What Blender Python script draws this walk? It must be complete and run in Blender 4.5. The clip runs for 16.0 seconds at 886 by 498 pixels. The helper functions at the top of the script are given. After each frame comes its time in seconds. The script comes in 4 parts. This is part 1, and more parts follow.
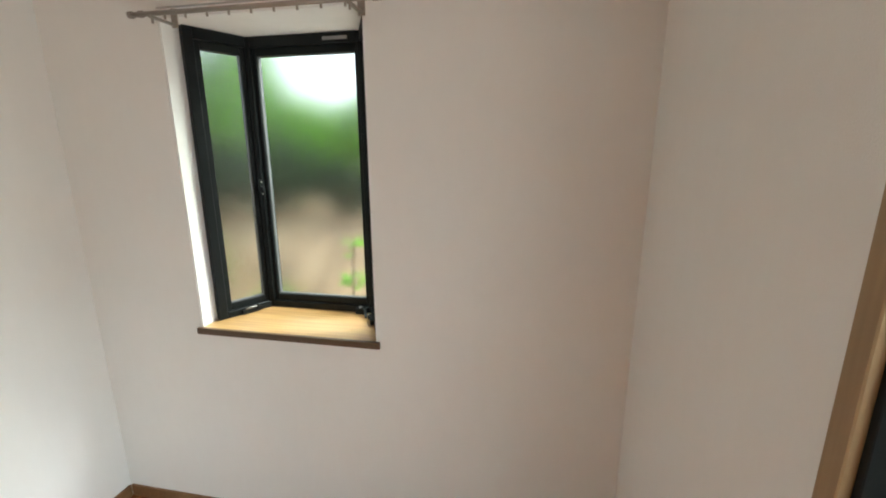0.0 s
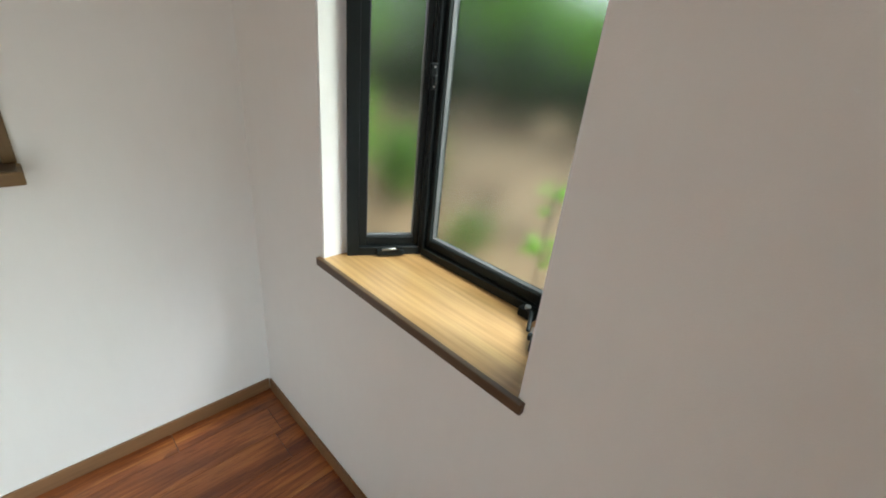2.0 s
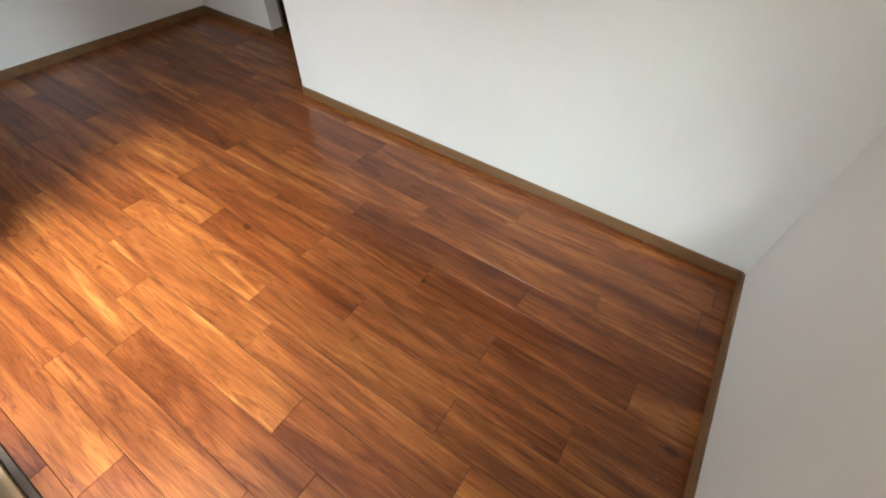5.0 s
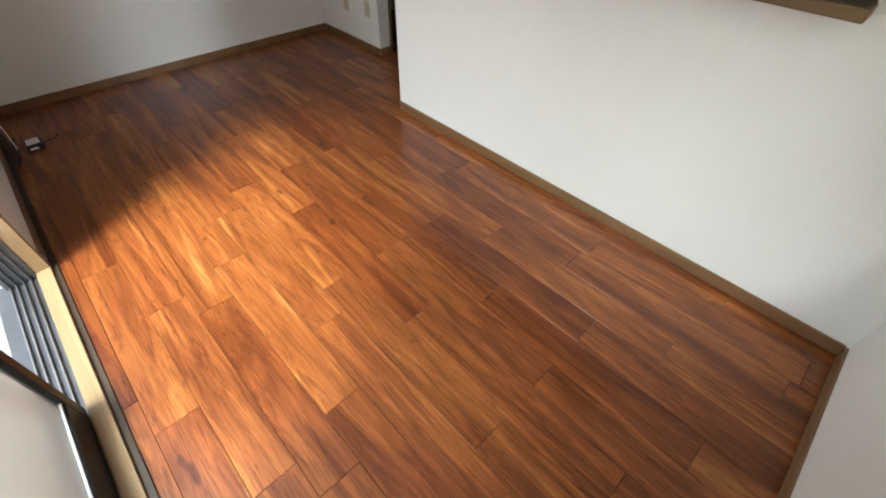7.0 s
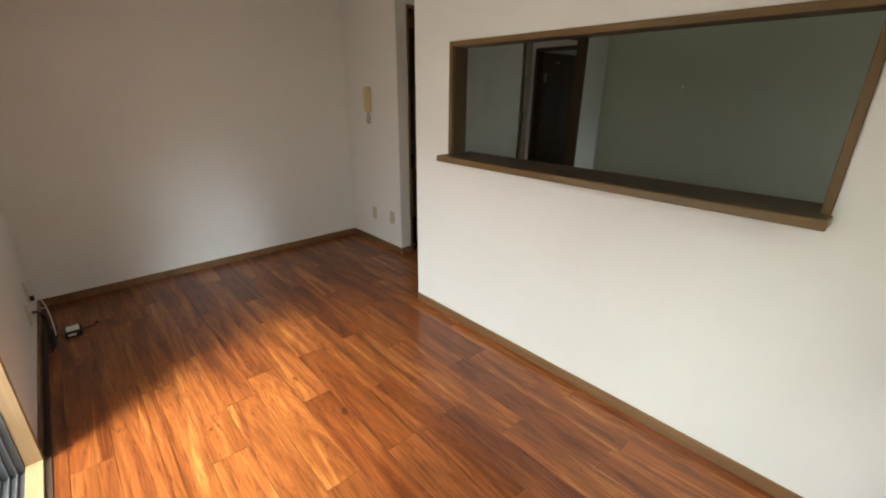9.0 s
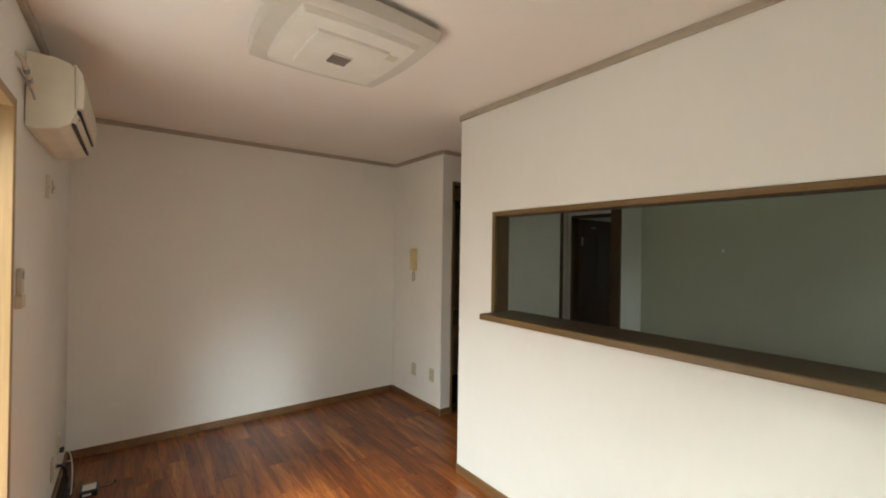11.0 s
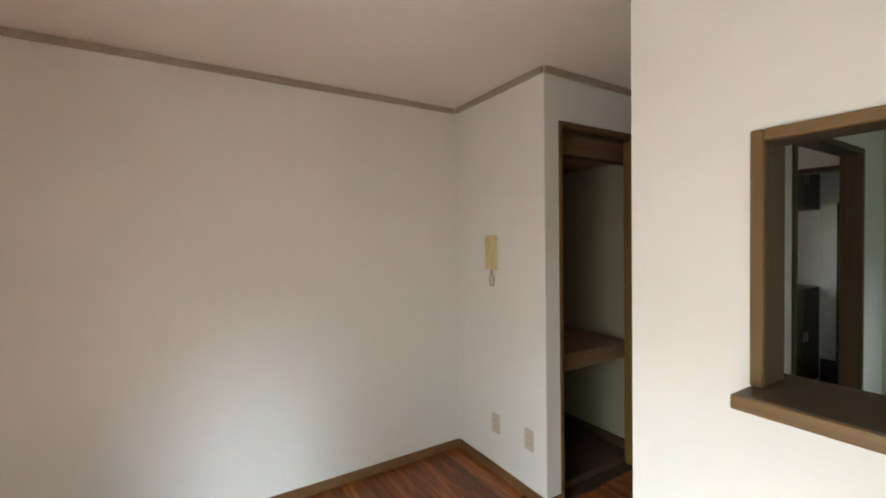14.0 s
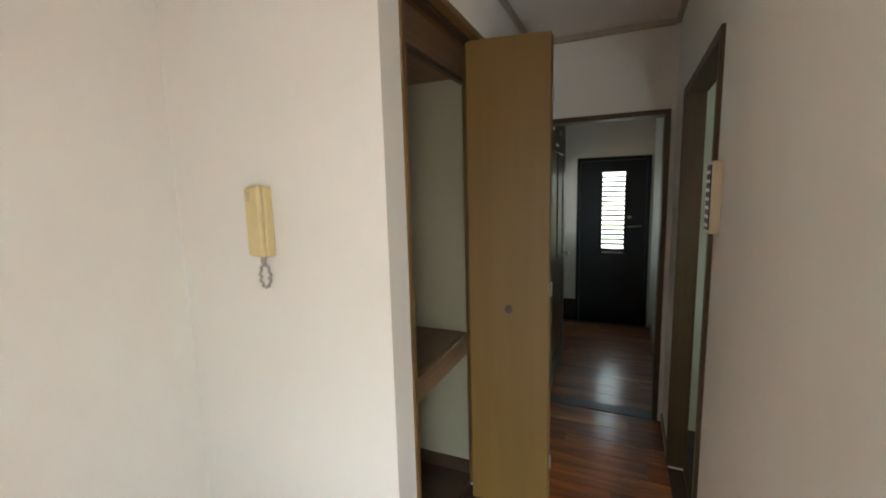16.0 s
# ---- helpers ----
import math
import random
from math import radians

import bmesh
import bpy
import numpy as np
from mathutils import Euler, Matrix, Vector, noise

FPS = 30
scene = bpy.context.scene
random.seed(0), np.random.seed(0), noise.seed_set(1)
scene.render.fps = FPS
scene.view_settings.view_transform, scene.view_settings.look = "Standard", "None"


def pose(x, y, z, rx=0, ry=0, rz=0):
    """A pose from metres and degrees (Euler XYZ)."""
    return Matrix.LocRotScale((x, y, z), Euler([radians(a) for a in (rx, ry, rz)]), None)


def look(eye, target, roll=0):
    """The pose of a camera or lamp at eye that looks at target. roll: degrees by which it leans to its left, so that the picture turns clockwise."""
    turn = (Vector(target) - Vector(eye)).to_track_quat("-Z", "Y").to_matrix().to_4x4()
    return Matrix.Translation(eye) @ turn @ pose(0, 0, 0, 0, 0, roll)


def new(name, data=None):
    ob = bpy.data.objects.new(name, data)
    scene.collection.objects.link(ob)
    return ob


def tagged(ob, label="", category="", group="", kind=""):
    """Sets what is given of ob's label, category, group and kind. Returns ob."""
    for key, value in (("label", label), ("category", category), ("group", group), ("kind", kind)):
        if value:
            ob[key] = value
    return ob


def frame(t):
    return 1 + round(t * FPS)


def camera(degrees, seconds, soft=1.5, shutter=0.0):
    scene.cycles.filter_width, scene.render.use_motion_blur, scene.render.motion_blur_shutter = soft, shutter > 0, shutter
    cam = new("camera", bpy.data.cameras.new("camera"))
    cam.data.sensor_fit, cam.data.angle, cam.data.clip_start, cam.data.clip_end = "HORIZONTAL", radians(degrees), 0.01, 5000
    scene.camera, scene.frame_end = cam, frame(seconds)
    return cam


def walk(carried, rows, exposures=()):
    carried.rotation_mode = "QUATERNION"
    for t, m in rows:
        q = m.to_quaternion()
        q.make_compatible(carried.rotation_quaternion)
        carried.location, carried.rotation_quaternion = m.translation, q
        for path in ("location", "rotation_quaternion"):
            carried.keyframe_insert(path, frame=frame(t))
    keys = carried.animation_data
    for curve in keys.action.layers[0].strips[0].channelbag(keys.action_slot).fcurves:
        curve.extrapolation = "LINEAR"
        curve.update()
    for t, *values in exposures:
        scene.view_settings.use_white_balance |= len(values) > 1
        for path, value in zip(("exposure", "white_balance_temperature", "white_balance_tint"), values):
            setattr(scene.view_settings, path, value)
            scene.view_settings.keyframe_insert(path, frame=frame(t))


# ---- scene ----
cam = camera(93.5, 16.0, soft=1.9)
PATH = [
    (0, (-1.752, 1.348, 1.568), (-1.384, -0.564, 1.113), -0.2),
    (0.5, (-1.679, 1.115, 1.589), (-1.129, -0.735, 1.067), 1.0),
    (1, (-1.653, 0.887, 1.535), (-0.854, -0.848, 0.942), 1.2),
    (1.5, (-1.589, 0.747, 1.524), (-0.628, -0.863, 0.828), 4.6),
    (2, (-1.534, 0.576, 1.474), (-0.298, -0.754, 0.636), 6.0),
    (2.5, (-1.475, 0.467, 1.465), (-0.045, -0.529, 0.484), 8.0),
    (3, (-1.465, 0.418, 1.467), (0.077, -0.161, 0.333), 8.8),
    (3.5, (-1.494, 0.415, 1.444), (0.041, 0.257, 0.172), 8.3),
    (4, (-1.554, 0.475, 1.443), (-0.129, 0.674, 0.054), 7.5),
    (4.5, (-1.613, 0.509, 1.44), (-0.354, 1.008, -0.032), 4.8),
    (5, (-1.673, 0.509, 1.435), (-0.55, 1.201, -0.069), 2.9),
    (7.5, (-1.739, 0.493, 1.438), (-0.744, 1.565, 0.074), 0.5),
    (8, (-1.759, 0.491, 1.442), (-0.67, 1.66, 0.24), 0.7),
    (8.5, (-1.762, 0.486, 1.461), (-0.577, 1.765, 0.48), 0.5),
    (9, (-1.77, 0.476, 1.472), (-0.507, 1.856, 0.764), 0.5),
    (9.5, (-1.788, 0.47, 1.491), (-0.474, 1.915, 1.06), 0.3),
    (10, (-1.802, 0.463, 1.491), (-0.475, 1.947, 1.302), 0.5),
    (12.5, (-1.563, 0.917, 1.489), (-0.574, 2.655, 1.545), 0.3),
    (13, (-1.422, 1.214, 1.487), (-0.476, 2.976, 1.518), -0.2),
    (13.5, (-1.299, 1.555, 1.478), (-0.326, 3.303, 1.477), -0.6),
    (14, (-1.166, 1.891, 1.481), (-0.12, 3.596, 1.437), -0.8),
    (14.5, (-1.006, 2.18, 1.486), (0.179, 3.79, 1.408), -1.3),
    (15, (-0.866, 2.482, 1.479), (0.559, 3.877, 1.327), -1.6),
    (15.5, (-0.716, 2.746, 1.478), (0.925, 3.871, 1.274), -1.7),
    (16, (-0.495, 2.918, 1.474), (1.315, 3.724, 1.202), -1.5),
]
walk(cam, [(t, look(eye, target, roll)) for t, eye, target, roll in PATH],
     [(0, 1.95, 6500, 9), (0.5, 1.68, 6000, 5), (1.5, 1.46, 5900, 7), (2.5, 1.60, 6800, 11), (3.5, 1.66, 6700, 11), (5, 1.62, 6500, 10), (7.5, 1.6, 6600, 10), (9, 1.7, 7000, 10), (10, 1.85, 7400, 9), (12.5, 2.15, 6700, 6),
      (14, 2.4, 6500, 6), (15, 2.52, 6350, 6), (16, 3.15, 6300, 4)])

# ---- light ----
world = bpy.data.worlds.new("overcast_sky")
scene.world = world
world.use_nodes = True
wn = world.node_tree.nodes
sky = wn.new("ShaderNodeTexSky")
sky.sky_type = "NISHITA"
sky.sun_disc = False
sky.sun_elevation, sky.sun_rotation = radians(50), radians(247)
sky.air_density, sky.dust_density = 1.0, 2.0
cloud = wn.new("ShaderNodeHueSaturation")
cloud.inputs["Saturation"].default_value = 0.35
world.node_tree.links.new(sky.outputs[0], cloud.inputs["Color"])
world.node_tree.links.new(cloud.outputs[0], wn["Background"].inputs[0])
wn["Background"].inputs[1].default_value = 0.15
sun = new("sun", bpy.data.lights.new("sun", "SUN"))
sun.data.energy, sun.data.angle, sun.data.color = 1.15, radians(14.0), (0.93, 0.97, 1.0)
sun.matrix_world = look((-10.0, -4.2, 13.0), (0, 0, 0))

# light off the pale terrace, and from the sky above it, through the sliding door
panel = new("terrace_bounce", bpy.data.lights.new("terrace_bounce", "AREA"))
panel.data.shape, panel.data.size, panel.data.size_y = "RECTANGLE", 1.5, 0.9
panel.data.energy, panel.data.color, panel.data.spread = 3.6, (0.95, 0.97, 1.0), radians(150)
panel.matrix_world = look((-2.60, 1.85, 0.45), (-1.20, 1.45, 1.80))
gap = new("gap_sky_panel", bpy.data.lights.new("gap_sky_panel", "AREA"))
gap.data.shape, gap.data.size, gap.data.size_y = "RECTANGLE", 1.0, 0.8
gap.data.energy, gap.data.color, gap.data.spread = 11.5, (0.74, 0.89, 1.0), radians(95)
gap.matrix_world = look((-3.95, 1.70, 2.85), (-1.20, 1.55, 0.45))
top = new("high_sky_panel", bpy.data.lights.new("high_sky_panel", "AREA"))
top.data.shape, top.data.size, top.data.size_y = "RECTANGLE", 1.1, 0.7
top.data.energy, top.data.color, top.data.spread = 8.0, (0.84, 0.94, 1.0), radians(52)
top.matrix_world = look((-3.35, 2.10, 3.70), (-1.30, 2.20, 0.0))

# bright open sky above the shrubs, through the bay window
high = new("bay_sky_panel", bpy.data.lights.new("bay_sky_panel", "AREA"))
high.data.shape, high.data.size, high.data.size_y = "RECTANGLE", 0.9, 0.6
high.data.energy, high.data.color, high.data.spread = 4.6, (0.90, 1.0, 0.86), radians(110)
high.matrix_world = look((-1.65, -1.15, 2.75), (-0.60, 0.0, 1.40))

# low bright sky between the shrubs to the south, through the bay window
low = new("south_sky_panel", bpy.data.lights.new("south_sky_panel", "AREA"))
low.data.shape, low.data.size, low.data.size_y = "RECTANGLE", 2.4, 3.4
low.data.energy, low.data.color, low.data.spread = 10.0, (0.78, 0.91, 1.0), radians(24)
low.matrix_world = look((-0.80, -14.0, 5.50), (-0.87, 0.0, 1.45))

# sky light in the front door's slatted window
slit = new("door_sky_panel", bpy.data.lights.new("door_sky_panel", "AREA"))
slit.data.shape, slit.data.size, slit.data.size_y = "RECTANGLE", 0.24, 0.88
slit.data.energy, slit.data.color = 0.22, (0.93, 1.0, 0.92)
slit.matrix_world = look((4.75 + 0.066, 3.0775, 1.2025), (0, 3.0775, 1.2025))

# ---- plan (metres) ----
H = 2.396         # ceiling
XW = -2.12        # inside of the wall with the sliding door
YN = 4.36         # inside of the far wall
YE = 2.68         # end of the counter wall, corridor side
YC = 3.51         # closet front
XC = 0.47         # intercom wall
XE = 2.30         # corridor end wall
XF = 4.75         # front door


# ---- materials ----
def nodes_of(name):
    m = bpy.data.materials.new(name)
    m.use_nodes = True
    nt = m.node_tree
    return m, nt, nt.nodes["Principled BSDF"]


def noise_node(nt, scale, detail=4.0, rough=0.55, stretch=None, offset=None):
    geo = nt.nodes.new("ShaderNodeNewGeometry")
    n = nt.nodes.new("ShaderNodeTexNoise")
    n.inputs["Scale"].default_value, n.inputs["Detail"].default_value, n.inputs["Roughness"].default_value = scale, detail, rough
    src = geo.outputs["Position"]
    if stretch:
        mp = nt.nodes.new("ShaderNodeVectorMath")
        mp.operation = "MULTIPLY"
        mp.inputs[1].default_value = stretch
        nt.links.new(src, mp.inputs[0])
        src = mp.outputs[0]
    if offset is not None:
        ad = nt.nodes.new("ShaderNodeVectorMath")
        ad.operation = "ADD"
        nt.links.new(src, ad.inputs[0])
        nt.links.new(offset, ad.inputs[1])
        src = ad.outputs[0]
    nt.links.new(src, n.inputs["Vector"])
    return n.outputs["Fac"]


def ramp(nt, fac, stops):
    r = nt.nodes.new("ShaderNodeValToRGB")
    r.color_ramp.elements[0].position, r.color_ramp.elements[0].color = stops[0][0], (*stops[0][1], 1)
    r.color_ramp.elements[1].position, r.color_ramp.elements[1].color = stops[-1][0], (*stops[-1][1], 1)
    for p, c in stops[1:-1]:
        r.color_ramp.elements.new(p).color = (*c, 1)
    nt.links.new(fac, r.inputs[0])
    return r.outputs[0]


def mixed(nt, kind, fac, a, b):
    m = nt.nodes.new("ShaderNodeMix")
    m.data_type, m.blend_type = "RGBA", kind
    m.inputs[0].default_value = fac if isinstance(fac, float) else 1.0
    if not isinstance(fac, float):
        nt.links.new(fac, m.inputs[0])
    for sock, v in ((m.inputs[6], a), (m.inputs[7], b)):
        if isinstance(v, tuple):
            sock.default_value = (*v, 1)
        else:
            nt.links.new(v, sock)
    return m.outputs[2]


def bump(nt, bsdf, height, strength, distance):
    b = nt.nodes.new("ShaderNodeBump")
    b.inputs["Strength"].default_value, b.inputs["Distance"].default_value = strength, distance
    nt.links.new(height, b.inputs["Height"])
    nt.links.new(b.outputs[0], bsdf.inputs["Normal"])


def plain(name, color, rough=0.5, metal=0.0, var=0.12, scale=9.0, grain=120.0, relief=0.12):
    """Painted, moulded or metal surface with faint mottling and fine grain."""
    m, nt, b = nodes_of(name)
    big = noise_node(nt, scale, 5)
    lo, hi = tuple(c * (1 - var) for c in color), tuple(min(1, c * (1 + var * 0.6)) for c in color)
    nt.links.new(ramp(nt, big, [(0.3, lo), (0.7, hi)]), b.inputs["Base Color"])
    fine = noise_node(nt, grain, 3)
    b.inputs["Metallic"].default_value = metal
    mr = nt.nodes.new("ShaderNodeMapRange")
    mr.inputs[3].default_value, mr.inputs[4].default_value = max(0.03, rough - 0.07), min(1, rough + 0.07)
    nt.links.new(big, mr.inputs[0])
    nt.links.new(mr.outputs[0], b.inputs["Roughness"])
    if relief:
        bump(nt, b, fine, relief, 0.001)
    return m


def wallpaper(name, color):
    m, nt, b = nodes_of(name)
    big = noise_node(nt, 1.3, 5)
    mid = noise_node(nt, 26.0, 4, 0.6, (1, 1, 0.35))
    c = ramp(nt, big, [(0.3, tuple(v * 0.955 for v in color)), (0.7, color)])
    c = mixed(nt, "MULTIPLY", 0.14, c, ramp(nt, mid, [(0.35, (0.93, 0.925, 0.915)), (0.65, (1, 1, 1))]))
    nt.links.new(c, b.inputs["Base Color"])
    b.inputs["Roughness"].default_value = 0.72
    b.inputs["Specular IOR Level"].default_value = 0.3
    weave = noise_node(nt, 340.0, 3, 0.6)
    bump(nt, b, weave, 0.35, 0.0012)
    return m


def wood(name, dark, mid, light, along="y", rough=0.4, scale=9.0, per_piece=0.0, coat=0.0, relief=0.1, fine=0.55):
    m, nt, b = nodes_of(name)
    st = {"x": (0.09, 1, 1), "y": (1, 0.09, 1), "z": (1, 1, 0.09)}[along]
    off = None
    if per_piece:
        info = nt.nodes.new("ShaderNodeObjectInfo")
        sc = nt.nodes.new("ShaderNodeVectorMath")
        sc.operation = "SCALE"
        sc.inputs[0].default_value = (37.0, 19.0, 53.0)
        nt.links.new(info.outputs["Random"], sc.inputs["Scale"])
        off = sc.outputs[0]
    g1 = noise_node(nt, scale, 6, 0.62, st, off)
    g2 = noise_node(nt, scale * 9, 4, 0.6, tuple(v * (0.35 if v < 0.5 else 1) for v in st), off)
    c = ramp(nt, g1, [(0.28, dark), (0.5, mid), (0.74, light)])
    c = mixed(nt, "MULTIPLY", fine, c, ramp(nt, g2, [(0.3, (0.62, 0.58, 0.55)), (0.62, (1, 1, 1))]))
    if per_piece:
        hi, lo = 1 + per_piece, 1 - per_piece
        tone = ramp(nt, info.outputs["Random"], [(0, (lo, lo * 0.93, lo * 0.9)), (0.35, (1, 1, 1)), (0.7, (0.9, 0.93, 0.95)), (1, (hi, hi * 1.05, hi))])
        c = mixed(nt, "MULTIPLY", 1.0, c, tone)
    nt.links.new(c, b.inputs["Base Color"])
    mr = nt.nodes.new("ShaderNodeMapRange")
    mr.inputs[3].default_value, mr.inputs[4].default_value = rough - 0.06, rough + 0.08
    nt.links.new(g1, mr.inputs[0])
    nt.links.new(mr.outputs[0], b.inputs["Roughness"])
    b.inputs["Coat Weight"].default_value = coat
    b.inputs["Coat Roughness"].default_value = 0.22
    bump(nt, b, g2, relief, 0.0008)
    return m


def plank_wood():
    """Cherry-coloured laminate: long wavy streaks, pores and a few knots, shifted from plank to plank."""
    m, nt, b = nodes_of("cherry_plank")
    info = nt.nodes.new("ShaderNodeObjectInfo")
    sc = nt.nodes.new("ShaderNodeVectorMath")
    sc.operation = "SCALE"
    sc.inputs[0].default_value = (37.0, 19.0, 53.0)
    nt.links.new(info.outputs["Random"], sc.inputs["Scale"])
    streak = noise_node(nt, 11.0, 4, 0.48, (1, 0.07, 1), sc.outputs[0])
    broad = noise_node(nt, 5.0, 3, 0.5, (1, 0.22, 1), sc.outputs[0])
    pores = noise_node(nt, 120.0, 3, 0.6, (1, 0.035, 1), sc.outputs[0])
    for link_ in nt.links:
        if link_.to_node.type == "TEX_NOISE" and link_.to_socket.name == "Vector":
            link_.to_node.inputs["Distortion"].default_value = 1.6
    c = ramp(nt, streak, [(0.24, (0.11, 0.027, 0.007)), (0.36, (0.235, 0.066, 0.015)), (0.41, (0.19, 0.050, 0.012)), (0.50, (0.32, 0.098, 0.022)), (0.55, (0.27, 0.078, 0.018)), (0.62, (0.38, 0.128, 0.030)), (0.78, (0.50, 0.195, 0.052))])
    c = mixed(nt, "MULTIPLY", 0.8, c, ramp(nt, broad, [(0.32, (0.58, 0.50, 0.45)), (0.62, (1.08, 1.06, 1.04))]))
    c = mixed(nt, "MULTIPLY", 0.18, c, ramp(nt, pores, [(0.32, (0.62, 0.56, 0.52)), (0.55, (1, 1, 1))]))
    vein = noise_node(nt, 17.0, 3, 0.5, (1, 0.055, 1), sc.outputs[0])
    vein.node.inputs["Distortion"].default_value = 2.6
    c = mixed(nt, "MULTIPLY", 0.8, c, ramp(nt, vein, [(0.42, (1, 1, 1)), (0.455, (0.55, 0.46, 0.42)), (0.475, (1, 1, 1)), (0.54, (1, 1, 1)), (0.565, (1.30, 1.42, 1.5)), (0.59, (1, 1, 1)), (0.64, (0.62, 0.53, 0.48)), (0.67, (1, 1, 1))]))
    knot = noise_node(nt, 11.0, 2, 0.4, (1, 0.55, 1), sc.outputs[0])
    c = mixed(nt, "MULTIPLY", 0.75, c, ramp(nt, knot, [(0.24, (0.35, 0.28, 0.25)), (0.275, (1, 1, 1))]))
    tone = ramp(nt, info.outputs["Random"], [(0, (0.70, 0.61, 0.57)), (0.24, (0.80, 0.74, 0.70)), (0.36, (1, 1, 1)), (0.65, (0.95, 0.97, 0.98)), (1, (1.15, 1.20, 1.15))])
    c = mixed(nt, "MULTIPLY", 1.0, c, tone)
    nt.links.new(c, b.inputs["Base Color"])
    mr = nt.nodes.new("ShaderNodeMapRange")
    mr.inputs[3].default_value, mr.inputs[4].default_value = 0.34, 0.46
    nt.links.new(broad, mr.inputs[0])
    nt.links.new(mr.outputs[0], b.inputs["Roughness"])
    b.inputs["Coat Weight"].default_value = 0.55
    b.inputs["Specular IOR Level"].default_value = 0.3
    b.inputs["Coat Roughness"].default_value = 0.15
    bump(nt, b, pores, 0.05, 0.0006)
    return m


def frosted(name, rough, tint=(0.93, 0.97, 0.95)):
    m, nt, b = nodes_of(name)
    b.inputs["Base Color"].default_value = (*tint, 1)
    b.inputs["Transmission Weight"].default_value = 1.0
    b.inputs["Roughness"].default_value = rough
    b.inputs["IOR"].default_value = 1.45
    bump(nt, b, noise_node(nt, 260.0, 3), 0.25, 0.0015)
    return m


PAPER = wallpaper("wallpaper", (0.865, 0.864, 0.822))
# kitchen wallpaper toned down: the room's dim greenish light is in the colour
KPAPER_DIM = wallpaper("kitchen_paper_dimmed", (0.57, 0.60, 0.48))
# darkened wallpaper: the shade inside the closet is put into the colour
PAPER_CLOSETSHADE = wallpaper("closet_paper_shaded", (0.31, 0.285, 0.20))
CEIL = wallpaper("ceiling_paper", (0.86, 0.82, 0.77))
FLOOR = plank_wood()
TRIM = wood("brown_trim", (0.125, 0.072, 0.024), (0.175, 0.104, 0.036), (0.215, 0.132, 0.050), "y", 0.45)
# hatch inner faces: trim brown with shade put in, darkest on level boards
LINEV_SHADED = wood("hatch_lining_upright_shaded", (0.085, 0.055, 0.028), (0.115, 0.076, 0.040), (0.145, 0.098, 0.054), "z", 0.5)
LINEH_SHADED = wood("hatch_lining_level_shaded", (0.052, 0.034, 0.018), (0.070, 0.046, 0.025), (0.090, 0.060, 0.033), "y", 0.42)
TRIMV = wood("brown_trim_upright", (0.125, 0.072, 0.024), (0.175, 0.104, 0.036), (0.215, 0.132, 0.050), "z", 0.45)
DARKV = wood("dark_trim_upright", (0.066, 0.040, 0.015), (0.090, 0.056, 0.022), (0.112, 0.072, 0.030), "z", 0.5)
LEAFWOOD = wood("dark_door_wood", (0.055, 0.032, 0.016), (0.080, 0.047, 0.024), (0.105, 0.064, 0.034), "z", 0.4)
DARK = wood("dark_trim", (0.035, 0.021, 0.012), (0.055, 0.033, 0.019), (0.075, 0.047, 0.027), "y", 0.42)
LIP = wood("shelf_lip", (0.075, 0.045, 0.022), (0.105, 0.062, 0.030), (0.13, 0.08, 0.04), "x", 0.45)
BASE = wood("baseboard_brown", (0.17, 0.090, 0.040), (0.23, 0.124, 0.056), (0.28, 0.158, 0.074), "y", 0.3)
COVE = plain("cove_trim", (0.43, 0.37, 0.295), 0.55)
OAK = wood("pale_shelf_oak", (0.31, 0.165, 0.055), (0.47, 0.285, 0.112), (0.58, 0.385, 0.170), "x", 0.32, 9.0, fine=0.7)
OAKY = wood("pale_sill_oak", (0.29, 0.185, 0.085), (0.37, 0.245, 0.120), (0.42, 0.295, 0.155), "y", 0.42, 7.0)
OAKZ = wood("pale_casing_oak", (0.29, 0.185, 0.085), (0.37, 0.245, 0.120), (0.42, 0.295, 0.155), "z", 0.42, 7.0)
FOLD = wood("folding_door_veneer", (0.15, 0.083, 0.015), (0.172, 0.096, 0.018), (0.192, 0.11, 0.022), "z", 0.5, 5.0, 0.0, 0.0, 0.05, 0.15)
CLOSET = wood("closet_shelf_ply", (0.15, 0.09, 0.05), (0.20, 0.125, 0.07), (0.25, 0.16, 0.09), "x", 0.55, 7.0)
BLACK = plain("black_aluminium", (0.007, 0.010, 0.010), 0.5, 0.0, 0.2, 14.0)
BLACK.node_tree.nodes["Principled BSDF"].inputs["Specular IOR Level"].default_value = 0.22
GREYAL = plain("grey_aluminium", (0.16, 0.17, 0.18), 0.38, 0.7)
STEEL = plain("brushed_steel", (0.45, 0.44, 0.42), 0.32, 0.9)
RODMETAL = plain("rod_metal", (0.36, 0.33, 0.29), 0.4, 0.6)
WHITE = plain("white_paint", (0.87, 0.87, 0.85), 0.5, 0.0, 0.04)
PLASTIC = plain("ivory_plastic", (0.62, 0.56, 0.44), 0.4, 0, 0.06)
PANELBEIGE = plain("beige_control_plastic", (0.70, 0.60, 0.42), 0.4, 0, 0.05)
CREAM = plain("cream_phone_plastic", (0.70, 0.59, 0.31), 0.38, 0, 0.08)
ACWHITE = plain("aged_white_plastic", (0.76, 0.73, 0.62), 0.4, 0, 0.06)
SKIRT = plain("lamp_skirt_acrylic", (0.60, 0.58, 0.52), 0.3, 0, 0.05)
SHADE = plain("lamp_shade_acrylic", (0.74, 0.72, 0.66), 0.35, 0, 0.05)
GREYCORD = plain("grey_cord", (0.30, 0.30, 0.29), 0.5)
CORDCLEAR = plain("pale_cord", (0.46, 0.44, 0.41), 0.45)
